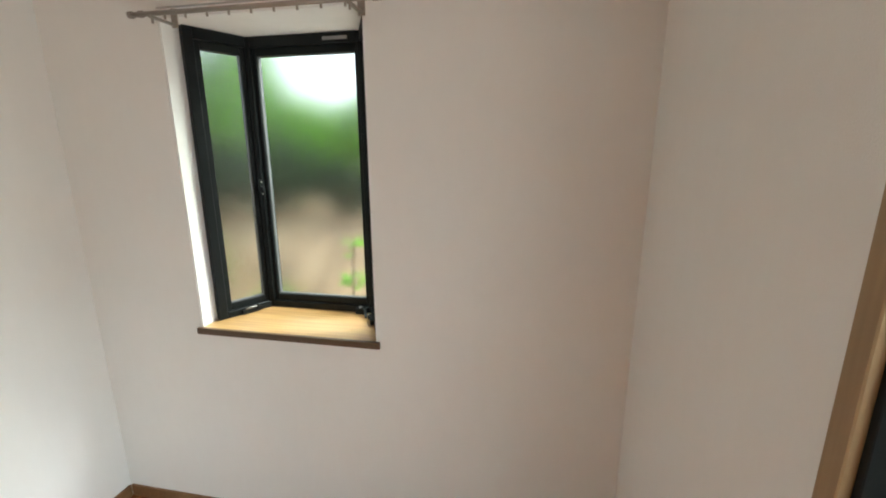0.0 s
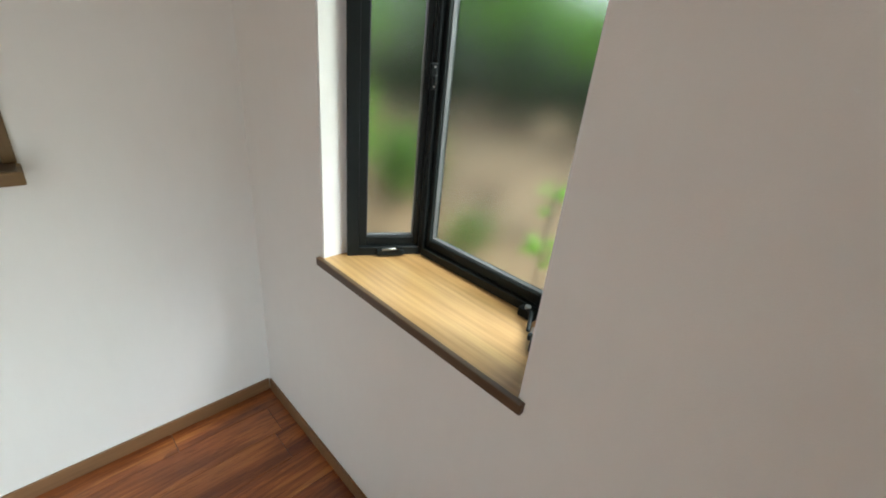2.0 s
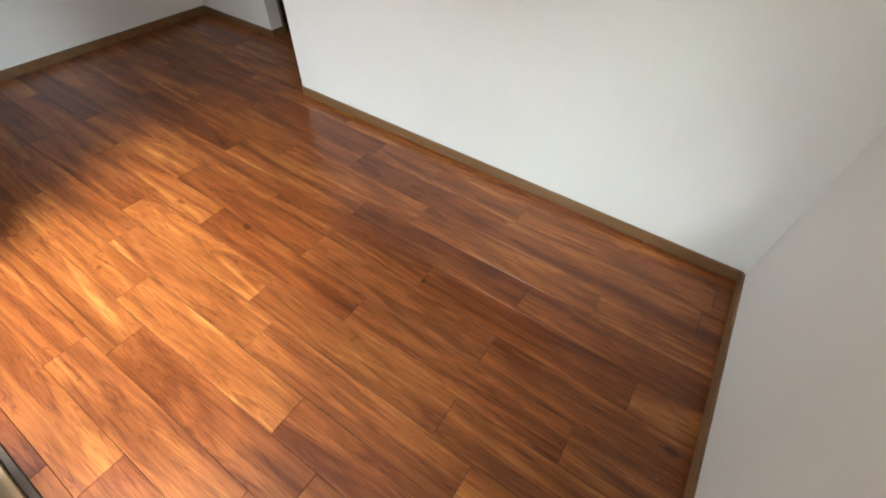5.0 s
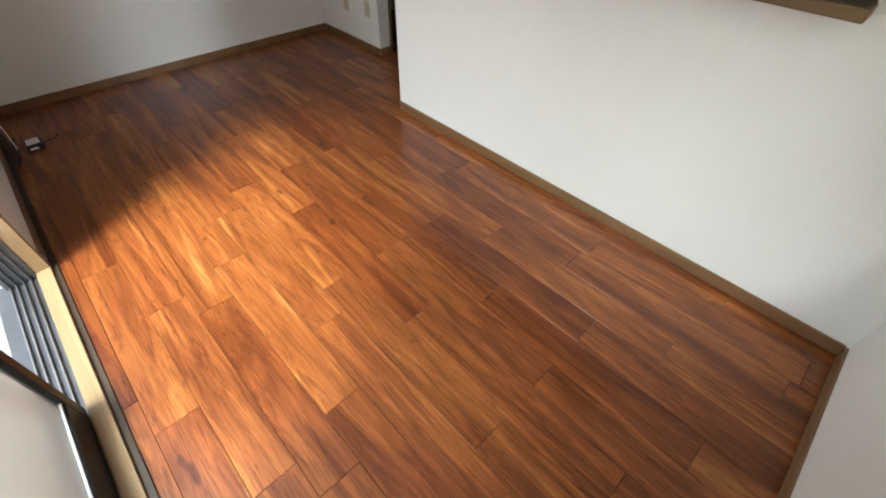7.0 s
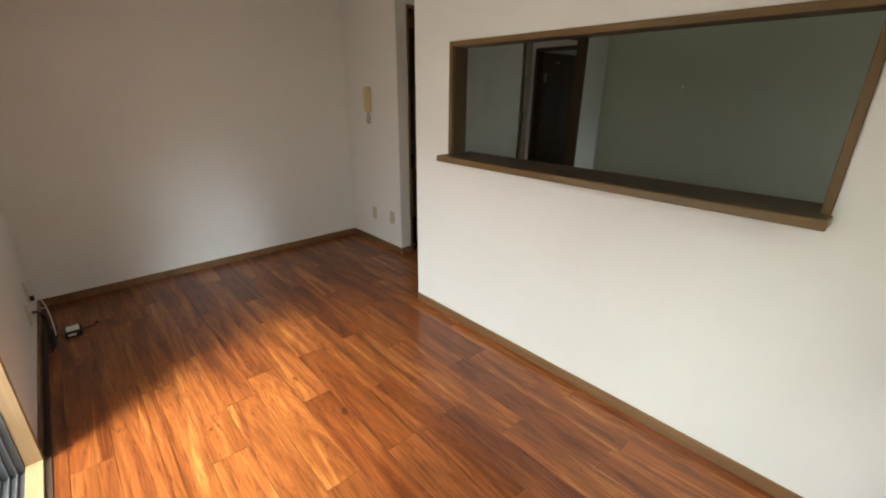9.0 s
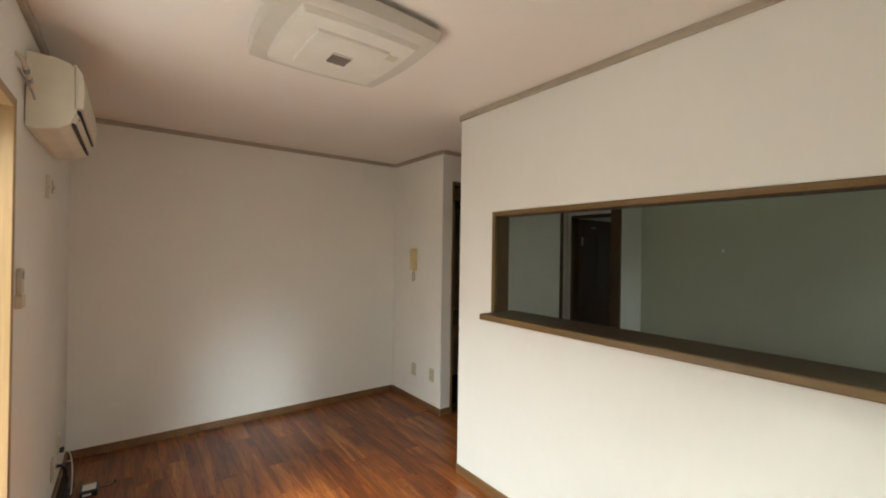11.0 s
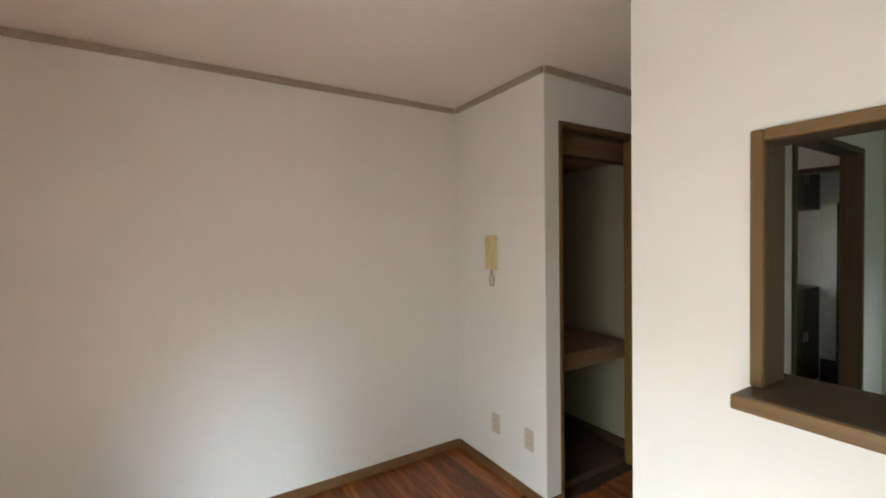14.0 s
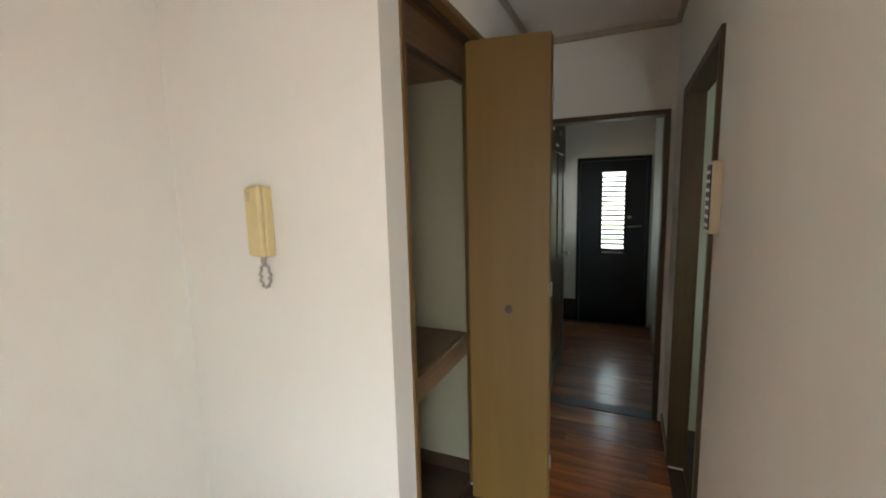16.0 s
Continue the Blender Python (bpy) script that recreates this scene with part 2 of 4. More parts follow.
BEAD = plain("grey_bead", (0.10, 0.105, 0.105), 0.5)
GRILLE = plain("lamp_cover", (0.17, 0.15, 0.125), 0.5)
RUBBER = plain("black_rubber", (0.012, 0.012, 0.013), 0.5)
DOORBLUE = plain("dark_door_steel", (0.010, 0.016, 0.021), 0.35, 0.2, 0.25)
SLAT = plain("matte_black_slat", (0.006, 0.007, 0.008), 0.95)
SLAT.node_tree.nodes["Principled BSDF"].inputs["Specular IOR Level"].default_value = 0.05
CABDARK = plain("dark_cabinet_laminate", (0.028, 0.020, 0.016), 0.4, 0, 0.3)
TILE = plain("genkan_tile", (0.10, 0.095, 0.09), 0.6, 0, 0.25, 6.0, 60.0)
CONCRETE = plain("concrete", (0.32, 0.31, 0.285), 0.85, 0, 0.25, 3.0, 60.0, 0.5)
GLASS = frosted("frosted_glass", 0.16, (0.78, 0.85, 0.82))
GLASSW = frosted("frosted_door_glass", 0.4, (0.52, 0.52, 0.47))
CLEAR = frosted("slat_glass", 0.06)


def soil_material():
    m, nt, b = nodes_of("bank_soil")
    n1 = noise_node(nt, 2.3, 8, 0.65)
    c = ramp(nt, n1, [(0.36, (0.11, 0.075, 0.045)), (0.5, (0.40, 0.275, 0.165)), (0.7, (0.52, 0.38, 0.24))])
    nt.links.new(c, b.inputs["Base Color"])
    b.inputs["Roughness"].default_value = 0.95
    bump(nt, b, noise_node(nt, 22.0, 6), 0.8, 0.03)
    return m


def leaf_material(name, dark, light):
    m, nt, b = nodes_of(name)
    geo = nt.nodes.new("ShaderNodeNewGeometry")
    c = ramp(nt, geo.outputs["Random Per Island"], [(0.0, dark), (1.0, light)])
    c = mixed(nt, "MULTIPLY", 0.5, c, ramp(nt, noise_node(nt, 40.0, 3), [(0.3, (0.6, 0.6, 0.6)), (0.7, (1, 1, 1))]))
    nt.links.new(c, b.inputs["Base Color"])
    b.inputs["Roughness"].default_value = 0.5
    thin = nt.nodes.new("ShaderNodeBsdfTranslucent")
    nt.links.new(c, thin.inputs["Color"])
    both = nt.nodes.new("ShaderNodeMixShader")
    both.inputs[0].default_value = 0.45
    nt.links.new(b.outputs[0], both.inputs[1])
    nt.links.new(thin.outputs[0], both.inputs[2])
    nt.links.new(both.outputs[0], nt.nodes["Material Output"].inputs["Surface"])
    return m


SOIL = soil_material()
LEAF = leaf_material("shrub_leaf", (0.05, 0.14, 0.012), (0.17, 0.38, 0.03))
LEAFB = leaf_material("young_leaf", (0.16, 0.42, 0.025), (0.32, 0.62, 0.05))
LEAFD = leaf_material("dark_leaf", (0.012, 0.030, 0.010), (0.05, 0.10, 0.025))
BARK = plain("bark", (0.10, 0.07, 0.045), 0.9, 0, 0.3, 20.0, 90.0, 0.6)


# ---- mesh helpers ----
def base_of(ob):
    p = Vector((0, 0, 0))
    while ob is not None:
        p += ob.location
        ob = ob.parent
    return p


def link(name, bm, material, parent=None):
    """One mesh object; the bmesh is in world metres."""
    bmesh.ops.recalc_face_normals(bm, faces=bm.faces)
    if parent is not None:
        bmesh.ops.translate(bm, verts=bm.verts, vec=-base_of(parent))
    me = bpy.data.meshes.new(name)
    bm.to_mesh(me)
    bm.free()
    me.materials.append(material)
    ob = new(name, me)
    ob.parent = parent
    return ob


def part(name, bm, material, parent, label=""):
    return tagged(link(name, bm, material, parent), label)


def root(name, at, label, category, group="", kind=""):
    ob = new(name)
    ob.location = at
    ob.empty_display_size = 0.1
    return tagged(ob, label, category, group, kind)


def block(x0, x1, y0, y1, z0, z1, bevel=0.0, seg=1, bm=None):
    one = bmesh.new()
    bmesh.ops.create_cube(one, size=1.0)
    bmesh.ops.scale(one, vec=(abs(x1 - x0), abs(y1 - y0), abs(z1 - z0)), verts=one.verts)
    bmesh.ops.translate(one, vec=((x0 + x1) / 2, (y0 + y1) / 2, (z0 + z1) / 2), verts=one.verts)
    if bevel:
        bmesh.ops.bevel(one, geom=one.edges[:], offset=bevel, segments=seg, profile=0.6, affect="EDGES", clamp_overlap=True)
    return merged(bm, one) if bm is not None else one


def merged(bm, other):
    me = bpy.data.meshes.new("tmp")
    other.to_mesh(me)
    other.free()
    bm.from_mesh(me)
    bpy.data.meshes.remove(me)
    return bm


def rod(a, b, r, sides=12, r2=None):
    a, b = Vector(a), Vector(b)
    bm = bmesh.new()
    bmesh.ops.create_cone(bm, cap_ends=True, segments=sides, radius1=r, radius2=r if r2 is None else r2, depth=(b - a).length)
    turn = (b - a).to_track_quat("Z", "Y").to_matrix().to_4x4()
    bmesh.ops.transform(bm, matrix=Matrix.Translation((a + b) / 2) @ turn, verts=bm.verts)
    for f in bm.faces:
        f.smooth = len(f.verts) == 4
    return bm


def tube(points, r, sides=8):
    """A bent cord through the points, smoothed."""
    pts = [Vector(p) for p in points]
    fine = []
    for i in range(len(pts) - 1):
        p0, p1, p2, p3 = pts[max(i - 1, 0)], pts[i], pts[i + 1], pts[min(i + 2, len(pts) - 1)]
        for k in range(6):
            t = k / 6
            fine.append(0.5 * ((2 * p1) + (p2 - p0) * t + (2 * p0 - 5 * p1 + 4 * p2 - p3) * t * t + (3 * p1 - p0 - 3 * p2 + p3) * t ** 3))
    fine.append(pts[-1])
    bm = bmesh.new()
    rings = []
    for i, p in enumerate(fine):
        d = (fine[min(i + 1, len(fine) - 1)] - fine[max(i - 1, 0)]).normalized()
        side = d.orthogonal().normalized()
        up = d.cross(side)
        rings.append([bm.verts.new(p + r * (math.cos(a) * side + math.sin(a) * up)) for a in [2 * math.pi * k / sides for k in range(sides)]])
    for a, b in zip(rings, rings[1:]):
        shift = min(range(sides), key=lambda s: sum((a[k].co - b[(k + s) % sides].co).length for k in range(0, sides, 2)))
        for k in range(sides):
            f = bm.faces.new((a[k], a[(k + 1) % sides], b[(k + 1 + shift) % sides], b[(k + shift) % sides]))
            f.smooth = True
    bm.faces.new(rings[0])
    bm.faces.new(rings[-1])
    return bm


def prism(outline, axis, lo, hi, bevel=0.0):
    """An outline in two axes, drawn out along the third."""
    bm = bmesh.new()
    put = {"x": lambda u, v, d: (d, u, v), "y": lambda u, v, d: (u, d, v), "z": lambda u, v, d: (u, v, d)}[axis]
    a = [bm.verts.new(put(u, v, lo)) for u, v in outline]
    b = [bm.verts.new(put(u, v, hi)) for u, v in outline]
    bm.faces.new(a)
    bm.faces.new(b)
    n = len(a)
    for i in range(n):
        bm.faces.new((a[i], a[(i + 1) % n], b[(i + 1) % n], b[i]))
    bmesh.ops.recalc_face_normals(bm, faces=bm.faces)
    if bevel:
        bmesh.ops.bevel(bm, geom=bm.edges[:], offset=bevel, segments=2, profile=0.6, affect="EDGES", clamp_overlap=True)
    return bm


def slab(axis, d0, d1, u0, u1, v0, v1, holes=()):
    """A wall or ceiling of thickness d0..d1 with real openings (u0, u1, v0, v1)."""
    us = sorted({u0, u1, *[h[0] for h in holes], *[h[1] for h in holes]})
    vs = sorted({v0, v1, *[h[2] for h in holes], *[h[3] for h in holes]})
    us, vs = [u for u in us if u0 <= u <= u1], [v for v in vs if v0 <= v <= v1]
    put = {"x": lambda u, v, d: (d, u, v), "y": lambda u, v, d: (u, d, v), "z": lambda u, v, d: (u, v, d)}[axis]
    nu, nv = len(us) - 1, len(vs) - 1

    def solid(i, j):
        if not (0 <= i < nu and 0 <= j < nv):
            return False
        cu, cv = (us[i] + us[i + 1]) / 2, (vs[j] + vs[j + 1]) / 2
        return not any(h[0] < cu < h[1] and h[2] < cv < h[3] for h in holes)

    bm, made = bmesh.new(), {}

    def vert(i, j, d):
        if (i, j, d) not in made:
            made[i, j, d] = bm.verts.new(put(us[i], vs[j], d))
        return made[i, j, d]

    for i in range(nu):
        for j in range(nv):
            if not solid(i, j):
                continue
            for d in (d0, d1):
                bm.faces.new([vert(*c, d) for c in ((i, j), (i + 1, j), (i + 1, j + 1), (i, j + 1))])
            for di, dj, c0, c1 in ((-1, 0, (i, j), (i, j + 1)), (1, 0, (i + 1, j), (i + 1, j + 1)), (0, -1, (i, j), (i + 1, j)), (0, 1, (i, j + 1), (i + 1, j + 1))):
                if not solid(i + di, j + dj):
                    bm.faces.new((vert(*c0, d0), vert(*c1, d0), vert(*c1, d1), vert(*c0, d1)))
    return bm


def setting(name, bm, material, label, category):
    return tagged(link(name, bm, material), label, category, "", "structure")


# ---- the shell ----
SASH = (0.852, 2.592, -0.02, 2.00)
BAY = (-1.245, -0.506, 0.872, 2.047)
KWIN = (0.75, 1.90, 1.00, 1.90)
PASS = (0.588, 2.36, 1.085, 1.73)
KDOOR = (1.005, 1.84, -0.02, 1.905)
EDOOR = (2.735, 3.435, -0.02, 1.89)
CDOOR = (0.60, 1.33, -0.02, 2.105)

setting("wall_west", slab("x", XW - 0.15, XW, -0.15, YN + 0.15, -0.5, H + 0.1, [SASH]), PAPER, "off-white papered wall around the sliding glass door", "wall")
setting("wall_south", slab("y", -0.13, 0.0, XW, 2.37, -0.5, H + 0.1, [BAY, KWIN]), PAPER, "off-white papered wall with the bay window", "wall")
setting("wall_counter", slab("x", 0.0, 0.10, 0.0, YE, -0.02, H + 0.02, [PASS]), PAPER, "off-white papered wall with the kitchen hatch", "wall")
setting("wall_corridor", slab("y", 2.61, YE, 0.10, XE, -0.02, H + 0.02, [KDOOR]), PAPER, "off-white papered wall between kitchen and corridor", "wall")
setting("wall_kitchen_east", slab("x", 2.25, 2.37, 0.0, 2.615, -0.02, H + 0.02), KPAPER_DIM, "plain kitchen wall, dim greenish light put into its colour", "wall")
setting("wall_corridor_end", slab("x", XE, XE + 0.10, 2.58, YC, -0.02, H + 0.02, [EDOOR]), PAPER, "papered wall with the hall doorway", "wall")
setting("wall_intercom", slab("x", XC, XC + 0.10, YC, YN, -0.02, H + 0.02), PAPER, "off-white papered wall that carries the door phone", "wall")
setting("wall_closet_front", slab("y", YC, YC + 0.10, XC + 0.10, XE + 0.10, -0.02, H + 0.02, [CDOOR]), PAPER, "papered wall with the closet opening", "wall")
setting("wall_closet_side", slab("x", 1.36, 1.44, YC + 0.10, YN, -0.02, H + 0.02), PAPER_CLOSETSHADE, "papered side wall inside the closet, shade put into its colour", "wall")
setting("wall_north", slab("y", YN, YN + 0.15, XW, 2.55, -0.5, H + 0.1), PAPER, "off-white papered far wall of the living room", "wall")
setting("wall_hall_north", slab("y", 3.62, 3.72, XE + 0.10, XF + 0.02, -0.2, H + 0.02, [(3.95, 4.742, -0.10, 2.36)]), PAPER, "papered wall of the entrance hall", "wall")
setting("wall_hall_south", slab("y", 2.56, 2.665, XE + 0.10, XF + 0.02, -0.2, H + 0.02), PAPER, "papered wall of the entrance hall", "wall")
FDOOR = (2.70, 3.47, -0.19, 1.81)
setting("wall_front", slab("x", XF, XF + 0.15, 2.40, 4.30, -0.5, H + 0.1, [FDOOR]), PAPER, "papered wall around the front door", "wall")
setting("wall_alcove", slab("y", 4.06, 4.16, 3.85, XF, -0.2, H + 0.02), PAPER, "plain wall behind the shoe cabinets", "wall")
setting("ceiling", slab("z", H, H + 0.25, XW - 0.15, XF + 0.15, -0.15, YN + 0.15), CEIL, "off-white papered ceiling", "ceiling")
sub = setting("floor", slab("z", -0.30, -0.012, XW, 4.21, 0.0, YN), DARK, "glossy cherry-brown plank floor", "floor")
setting("genkan_floor", slab("z", -0.30, -0.19, 4.21, XF + 0.15, 2.60, 4.10), TILE, "dark tiled entrance floor, one step down", "floor")
# thin sheets over the papered walls, carrying the closet's shade as colour
setting("closet_back", slab("y", YN - 0.03, YN - 0.001, XC + 0.10, 1.36, 0.03, H), PAPER_CLOSETSHADE, "beige back of the closet, shade put into its colour", "wall")
setting("closet_lining", slab("x", XC + 0.1005, XC + 0.115, YC + 0.10, YN - 0.03, 0.03, H), PAPER_CLOSETSHADE, "beige side of the closet, shade put into its colour", "wall")
setting("floor_closet", slab("z", -0.012, 0.03, XC + 0.10, 1.36, YC + 0.10, YN), DARK, "dim dark plywood closet floor", "floor")
setting("floor_kitchen", slab("z", -0.012, 0.0, 0.10, 2.25, 0.0, 2.61), DARK, "plain brown kitchen floor", "floor")
setting("kamachi", block(4.20, 4.25, 2.665, 3.62, -0.18, 0.004, 0.004), DARK, "dark wooden edge of the hall floor", "step")


# ---- trim ----
def strip(name, bm, material, label):
    return setting(name, bm, material, label, "trim")


def baseboards():
    h, t = 0.06, 0.009
    for a in ((-t, 0.0, t, YE, "y"), (XC - t, XC, YC, YN - t, "y"), (XW, XW + t, 2.66, YN, "y"), (XW, XW + t, t, 0.83, "y")):
        strip("baseboard", block(a[0], a[1], a[2], a[3], 0, h, 0.0025, 2), BASE, "brown wooden baseboard along the wall")
    for a in ((XW + t, XC - t, YN - t, YN), (XW + t, -t, 0.0, t), (0.0, 1.0, YE, YE + t), (1.87, XE - t, YE, YE + t), (XC + 0.0, 0.575, YC - t, YC), (1.36, XE - t, YC - t, YC), (XE + 0.1, 4.2, 2.665, 2.665 + t), (XE + 0.1, 3.95, 3.62 - t, 3.62)):
        strip("baseboard", block(a[0], a[1], a[2], a[3], 0, h, 0.0025, 2), BASE, "brown wooden baseboard along the wall")
    strip("baseboard", block(1.36 - t, 1.36, YC + 0.1, YN, 0.03, 0.10, 0.002), DARK, "dark closet baseboard")
    strip("baseboard", block(XF - t, XF, 3.47, 3.62, -0.19, 0.12, 0.002), CABDARK, "dark skirting beside the front door")


def coves():
    w, h = 0.022, 0.034
    z0, z1 = H - h, H - 0.001
    for x0, x1, y0, y1 in ((-w, 0, w, YE), (XC - w, XC, YC, YN - w), (XW, XW + w, 0, YN), (XE - w, XE, YE + w, YC - w)):
        strip("cove_trim", block(x0, x1, y0, y1, z0, z1, 0.003), COVE, "thin grey-brown ceiling trim")
    for x0, x1, y0, y1 in ((XW + w, XC - w, YN - w, YN), (XW + w, -w, 0, w), (0.0, XE - w, YE, YE + w), (XC, XE - w, YC - w, YC)):
        strip("cove_trim", block(x0, x1, y0, y1, z0, z1, 0.003), COVE, "thin grey-brown ceiling trim")


baseboards()
coves()


def casing_x(name, wall0, wall1, y0, y1, top, mat, label, w=0.03, proud=0.012, sill=False):
    """A door lining in a wall of constant x: two uprights and a head."""
    r = root(name, (wall0, (y0 + y1) / 2, 0), label, "door frame", "", "structure")
    a, b = wall0 - proud, wall1 + proud
    part("jamb", block(a, b, y0 - w + 0.003, y0 + 0.003, 0, top + 0.0, 0.003), mat, r)
    part("jamb", block(a, b, y1 - 0.003, y1 + w - 0.003, 0, top + 0.0, 0.003), mat, r)
    part("head", block(a, b, y0 - w + 0.003, y1 + w - 0.003, top, top + w, 0.003), mat, r)
    return r


def casing_y(name, wall0, wall1, x0, x1, top, mat, label, w=0.03, proud=0.012):
    r = root(name, ((x0 + x1) / 2, wall0, 0), label, "door frame", "", "structure")
    a, b = wall0 - proud, wall1 + proud
    part("jamb", block(x0 - w + 0.003, x0 + 0.003, a, b, 0, top, 0.003), mat, r)
    part("jamb", block(x1 - 0.003, x1 + w - 0.003, a, b, 0, top, 0.003), mat, r)
    part("head", block(x0 - w + 0.003, x1 + w - 0.003, a, b, top, top + w, 0.003), mat, r)
    return r


casing_x("doorway_hall", XE, XE + 0.10, EDOOR[0], EDOOR[1], EDOOR[3] - 0.008, DARKV, "dark brown wooden lining of the hall doorway")
casing_y("doorway_kitchen", 2.61, YE, KDOOR[0], KDOOR[1], KDOOR[3] - 0.008, DARKV, "dark brown wooden lining of the kitchen doorway")
strip("threshold", block(XE - 0.005, XE + 0.10, EDOOR[0], EDOOR[1], -0.01, 0.006, 0.003), DARK, "dark wooden threshold in the hall doorway")

# ---- bay window ----
def bay_window():
    x0, x1, z0, z1 = BAY[0], BAY[1], 0.885, 2.012
    cx = (x0 + x1) / 2
    win = root("window_1", (cx, -0.1, z0), "black aluminium bay window with frosted panes over a pale shelf", "window", "", "structure")
    ya, yb = -0.085, -0.30
    inset, inset_r = 0.125, 0.10

    def oriented(bm, p, q):
        """x along the run p to q, y outward."""
        p, q = Vector((*p, 0)), Vector((*q, 0))
        ang = math.atan2((q - p).y, (q - p).x)
        bmesh.ops.transform(bm, matrix=Matrix.Translation(p) @ Matrix.Rotation(ang, 4, "Z"), verts=bm.verts)
        return bm

    def unit(p, q, name, side):
        n = (Vector(q) - Vector(p)).length
        # slimmer stiles where two units meet at a corner post
        fa = fb = 0.035 if side else 0.031
        sa = sb = 0.024 if side else 0.017
        if side and p[1] > q[1]:
            fb, sb = 0.026, 0.017
        elif side:
            fa, sa = 0.026, 0.017
        frame_bm = block(0, fa, -0.035, 0.03, z0, z1, 0.002)
        block(n - fb, n, -0.035, 0.03, z0, z1, 0.002, 1, frame_bm)
        block(fa, n - fb, -0.035, 0.03, z0, z0 + 0.028, 0.002, 1, frame_bm)
        block(fa, n - fb, -0.035, 0.03, z1 - 0.04, z1, 0.002, 1, frame_bm)
        f = part(name, oriented(frame_bm, p, q), BLACK, win)
        a, b, lo, hi = fa, n - fb, z0 + 0.028, z1 - 0.04
        inner = block(a, a + sa, -0.022, 0.016, lo, hi, 0.002)
        block(b - sb, b, -0.022, 0.016, lo, hi, 0.002, 1, inner)
        block(a + sa, b - sb, -0.022, 0.016, lo, lo + 0.03, 0.002, 1, inner)
        block(a + sa, b - sb, -0.022, 0.016, hi - 0.03, hi, 0.002, 1, inner)
        part("casement" if side else "inner_frame", oriented(inner, p, q), BLACK, f)
        bead = block(a + sa, a + sa + 0.0025, -0.012, 0.006, lo + 0.03, hi - 0.03)
        block(b - sb - 0.0025, b - sb, -0.012, 0.006, lo + 0.03, hi - 0.03, 0, 1, bead)
        block(a + sa, b - sb, -0.012, 0.006, lo + 0.03, lo + 0.033, 0, 1, bead)
        part("glazing_bead", oriented(bead, p, q), BEAD, f)
        pane = part("pane", oriented(block(a + sa - 0.004, b - sb + 0.004, -0.0025, 0.0025, lo + 0.026, hi - 0.026), p, q), GLASS, f, "frosted glass pane")
        pane.visible_shadow = False
        return f

    left = unit((x1, ya), (x1 - inset, yb), "side_frame", True)
    right = unit((x0 + inset_r, yb), (x0, ya), "side_frame", True)
    front = unit((x1 - inset, yb), (x0 + inset_r, yb), "front_frame", False)
    for p in ((x1 - inset, yb), (x0 + inset_r, yb)):
        part("corner_post", rod((*p, z0), (*p, z1), 0.026, 12), BLACK, win)
    part("brand_plate", block(cx - 0.20, cx - 0.10, yb + 0.036, yb + 0.039, z1 - 0.028, z1 - 0.016), GREYCORD, front, "small grey maker's plate")
    # soffit and sill boards of the projecting box
    out = [(x1 + 0.0, -0.13), (x1 - inset + 0.05, yb - 0.05), (x0 + inset_r - 0.05, yb - 0.05), (x0, -0.13)]
    full = [(x1, 0.0 - 0.001), (x1, -0.085), (x1 - inset + 0.03, yb - 0.04), (x0 + inset_r - 0.03, yb - 0.04), (x0, -0.085), (x0, -0.001)]
    part("soffit", prism(full, "z", z1 + 0.0005, z1 + 0.03), WHITE, win, "white painted soffit")
    part("roof_cover", prism(out, "z", z1 + 0.031, z1 + 0.08), BLACK, win)
    part("apron", prism(out, "z", 0.80, 0.868), BLACK, win)
    for x, s in ((x1, -1), (x0, 1)):
        part("reveal_board", block(x + s * 0.001, x + s * 0.006, -0.086, -0.002, z0, z1), WHITE, win, "white painted reveal")

    # crank gear on each side casement, and a lock halfway up
    for p, q, u in (((x1, ya), (x1 - inset, yb), 1), ((x0 + inset_r, yb), (x0, ya), -1)):
        n = (Vector(q) - Vector(p)).length
        s = root_part("crank", oriented(block(n * 0.36, n * 0.70, -0.050, -0.034, z0 + 0.004, z0 + 0.022, 0.004, 2), p, q), win)
        part("crank_lever", oriented(rod((n * 0.42, -0.050, z0 + 0.026), (n * 0.62, -0.052, z0 + 0.030), 0.004, 8), p, q), STEEL, s, "steel crank lever")
        part("crank_knob", oriented(rod((n * 0.62, -0.052, z0 + 0.026), (n * 0.62, -0.052, z0 + 0.040), 0.006, 10), p, q), BLACK, s)
        k = n - 0.020 if u > 0 else 0.020
        if u < 0:
            g = root_part("crank_base", block(-1.108, -1.060, -0.264, -0.238, z0 + 0.0005, z0 + 0.026, 0.005, 2), win)
            part("crank_arm", tube([(-1.085, -0.246, z0 + 0.024), (-1.100, -0.236, z0 + 0.030), (-1.114, -0.215, z0 + 0.024), (-1.128, -0.190, z0 + 0.010)], 0.0055), BLACK, g)
            part("crank_pin", rod((-1.082, -0.250, z0 + 0.024), (-1.082, -0.250, z0 + 0.034), 0.008, 10), STEEL, g, "steel pivot pin")
            continue
        lock = root_part("lock", oriented(block(k - 0.012, k + 0.012, -0.045, -0.034, 1.385, 1.455, 0.003), p, q), win)
        part("lock_lever", oriented(block(k - 0.006, k + 0.006, -0.062, -0.045, 1.40, 1.425, 0.003), p, q), BLACK, lock)
        for dz in (0.008, 0.058):
            part("screw", oriented(rod((k, -0.048, 1.387 + dz), (k, -0.044, 1.387 + dz), 0.003, 8), p, q), STEEL, lock)

    # the shelf in the bay
    shelf = root("bay_shelf", (cx, -0.1, 0.872), "pale oak-grain window shelf with a dark brown front lip", "window sill", "", "structure")
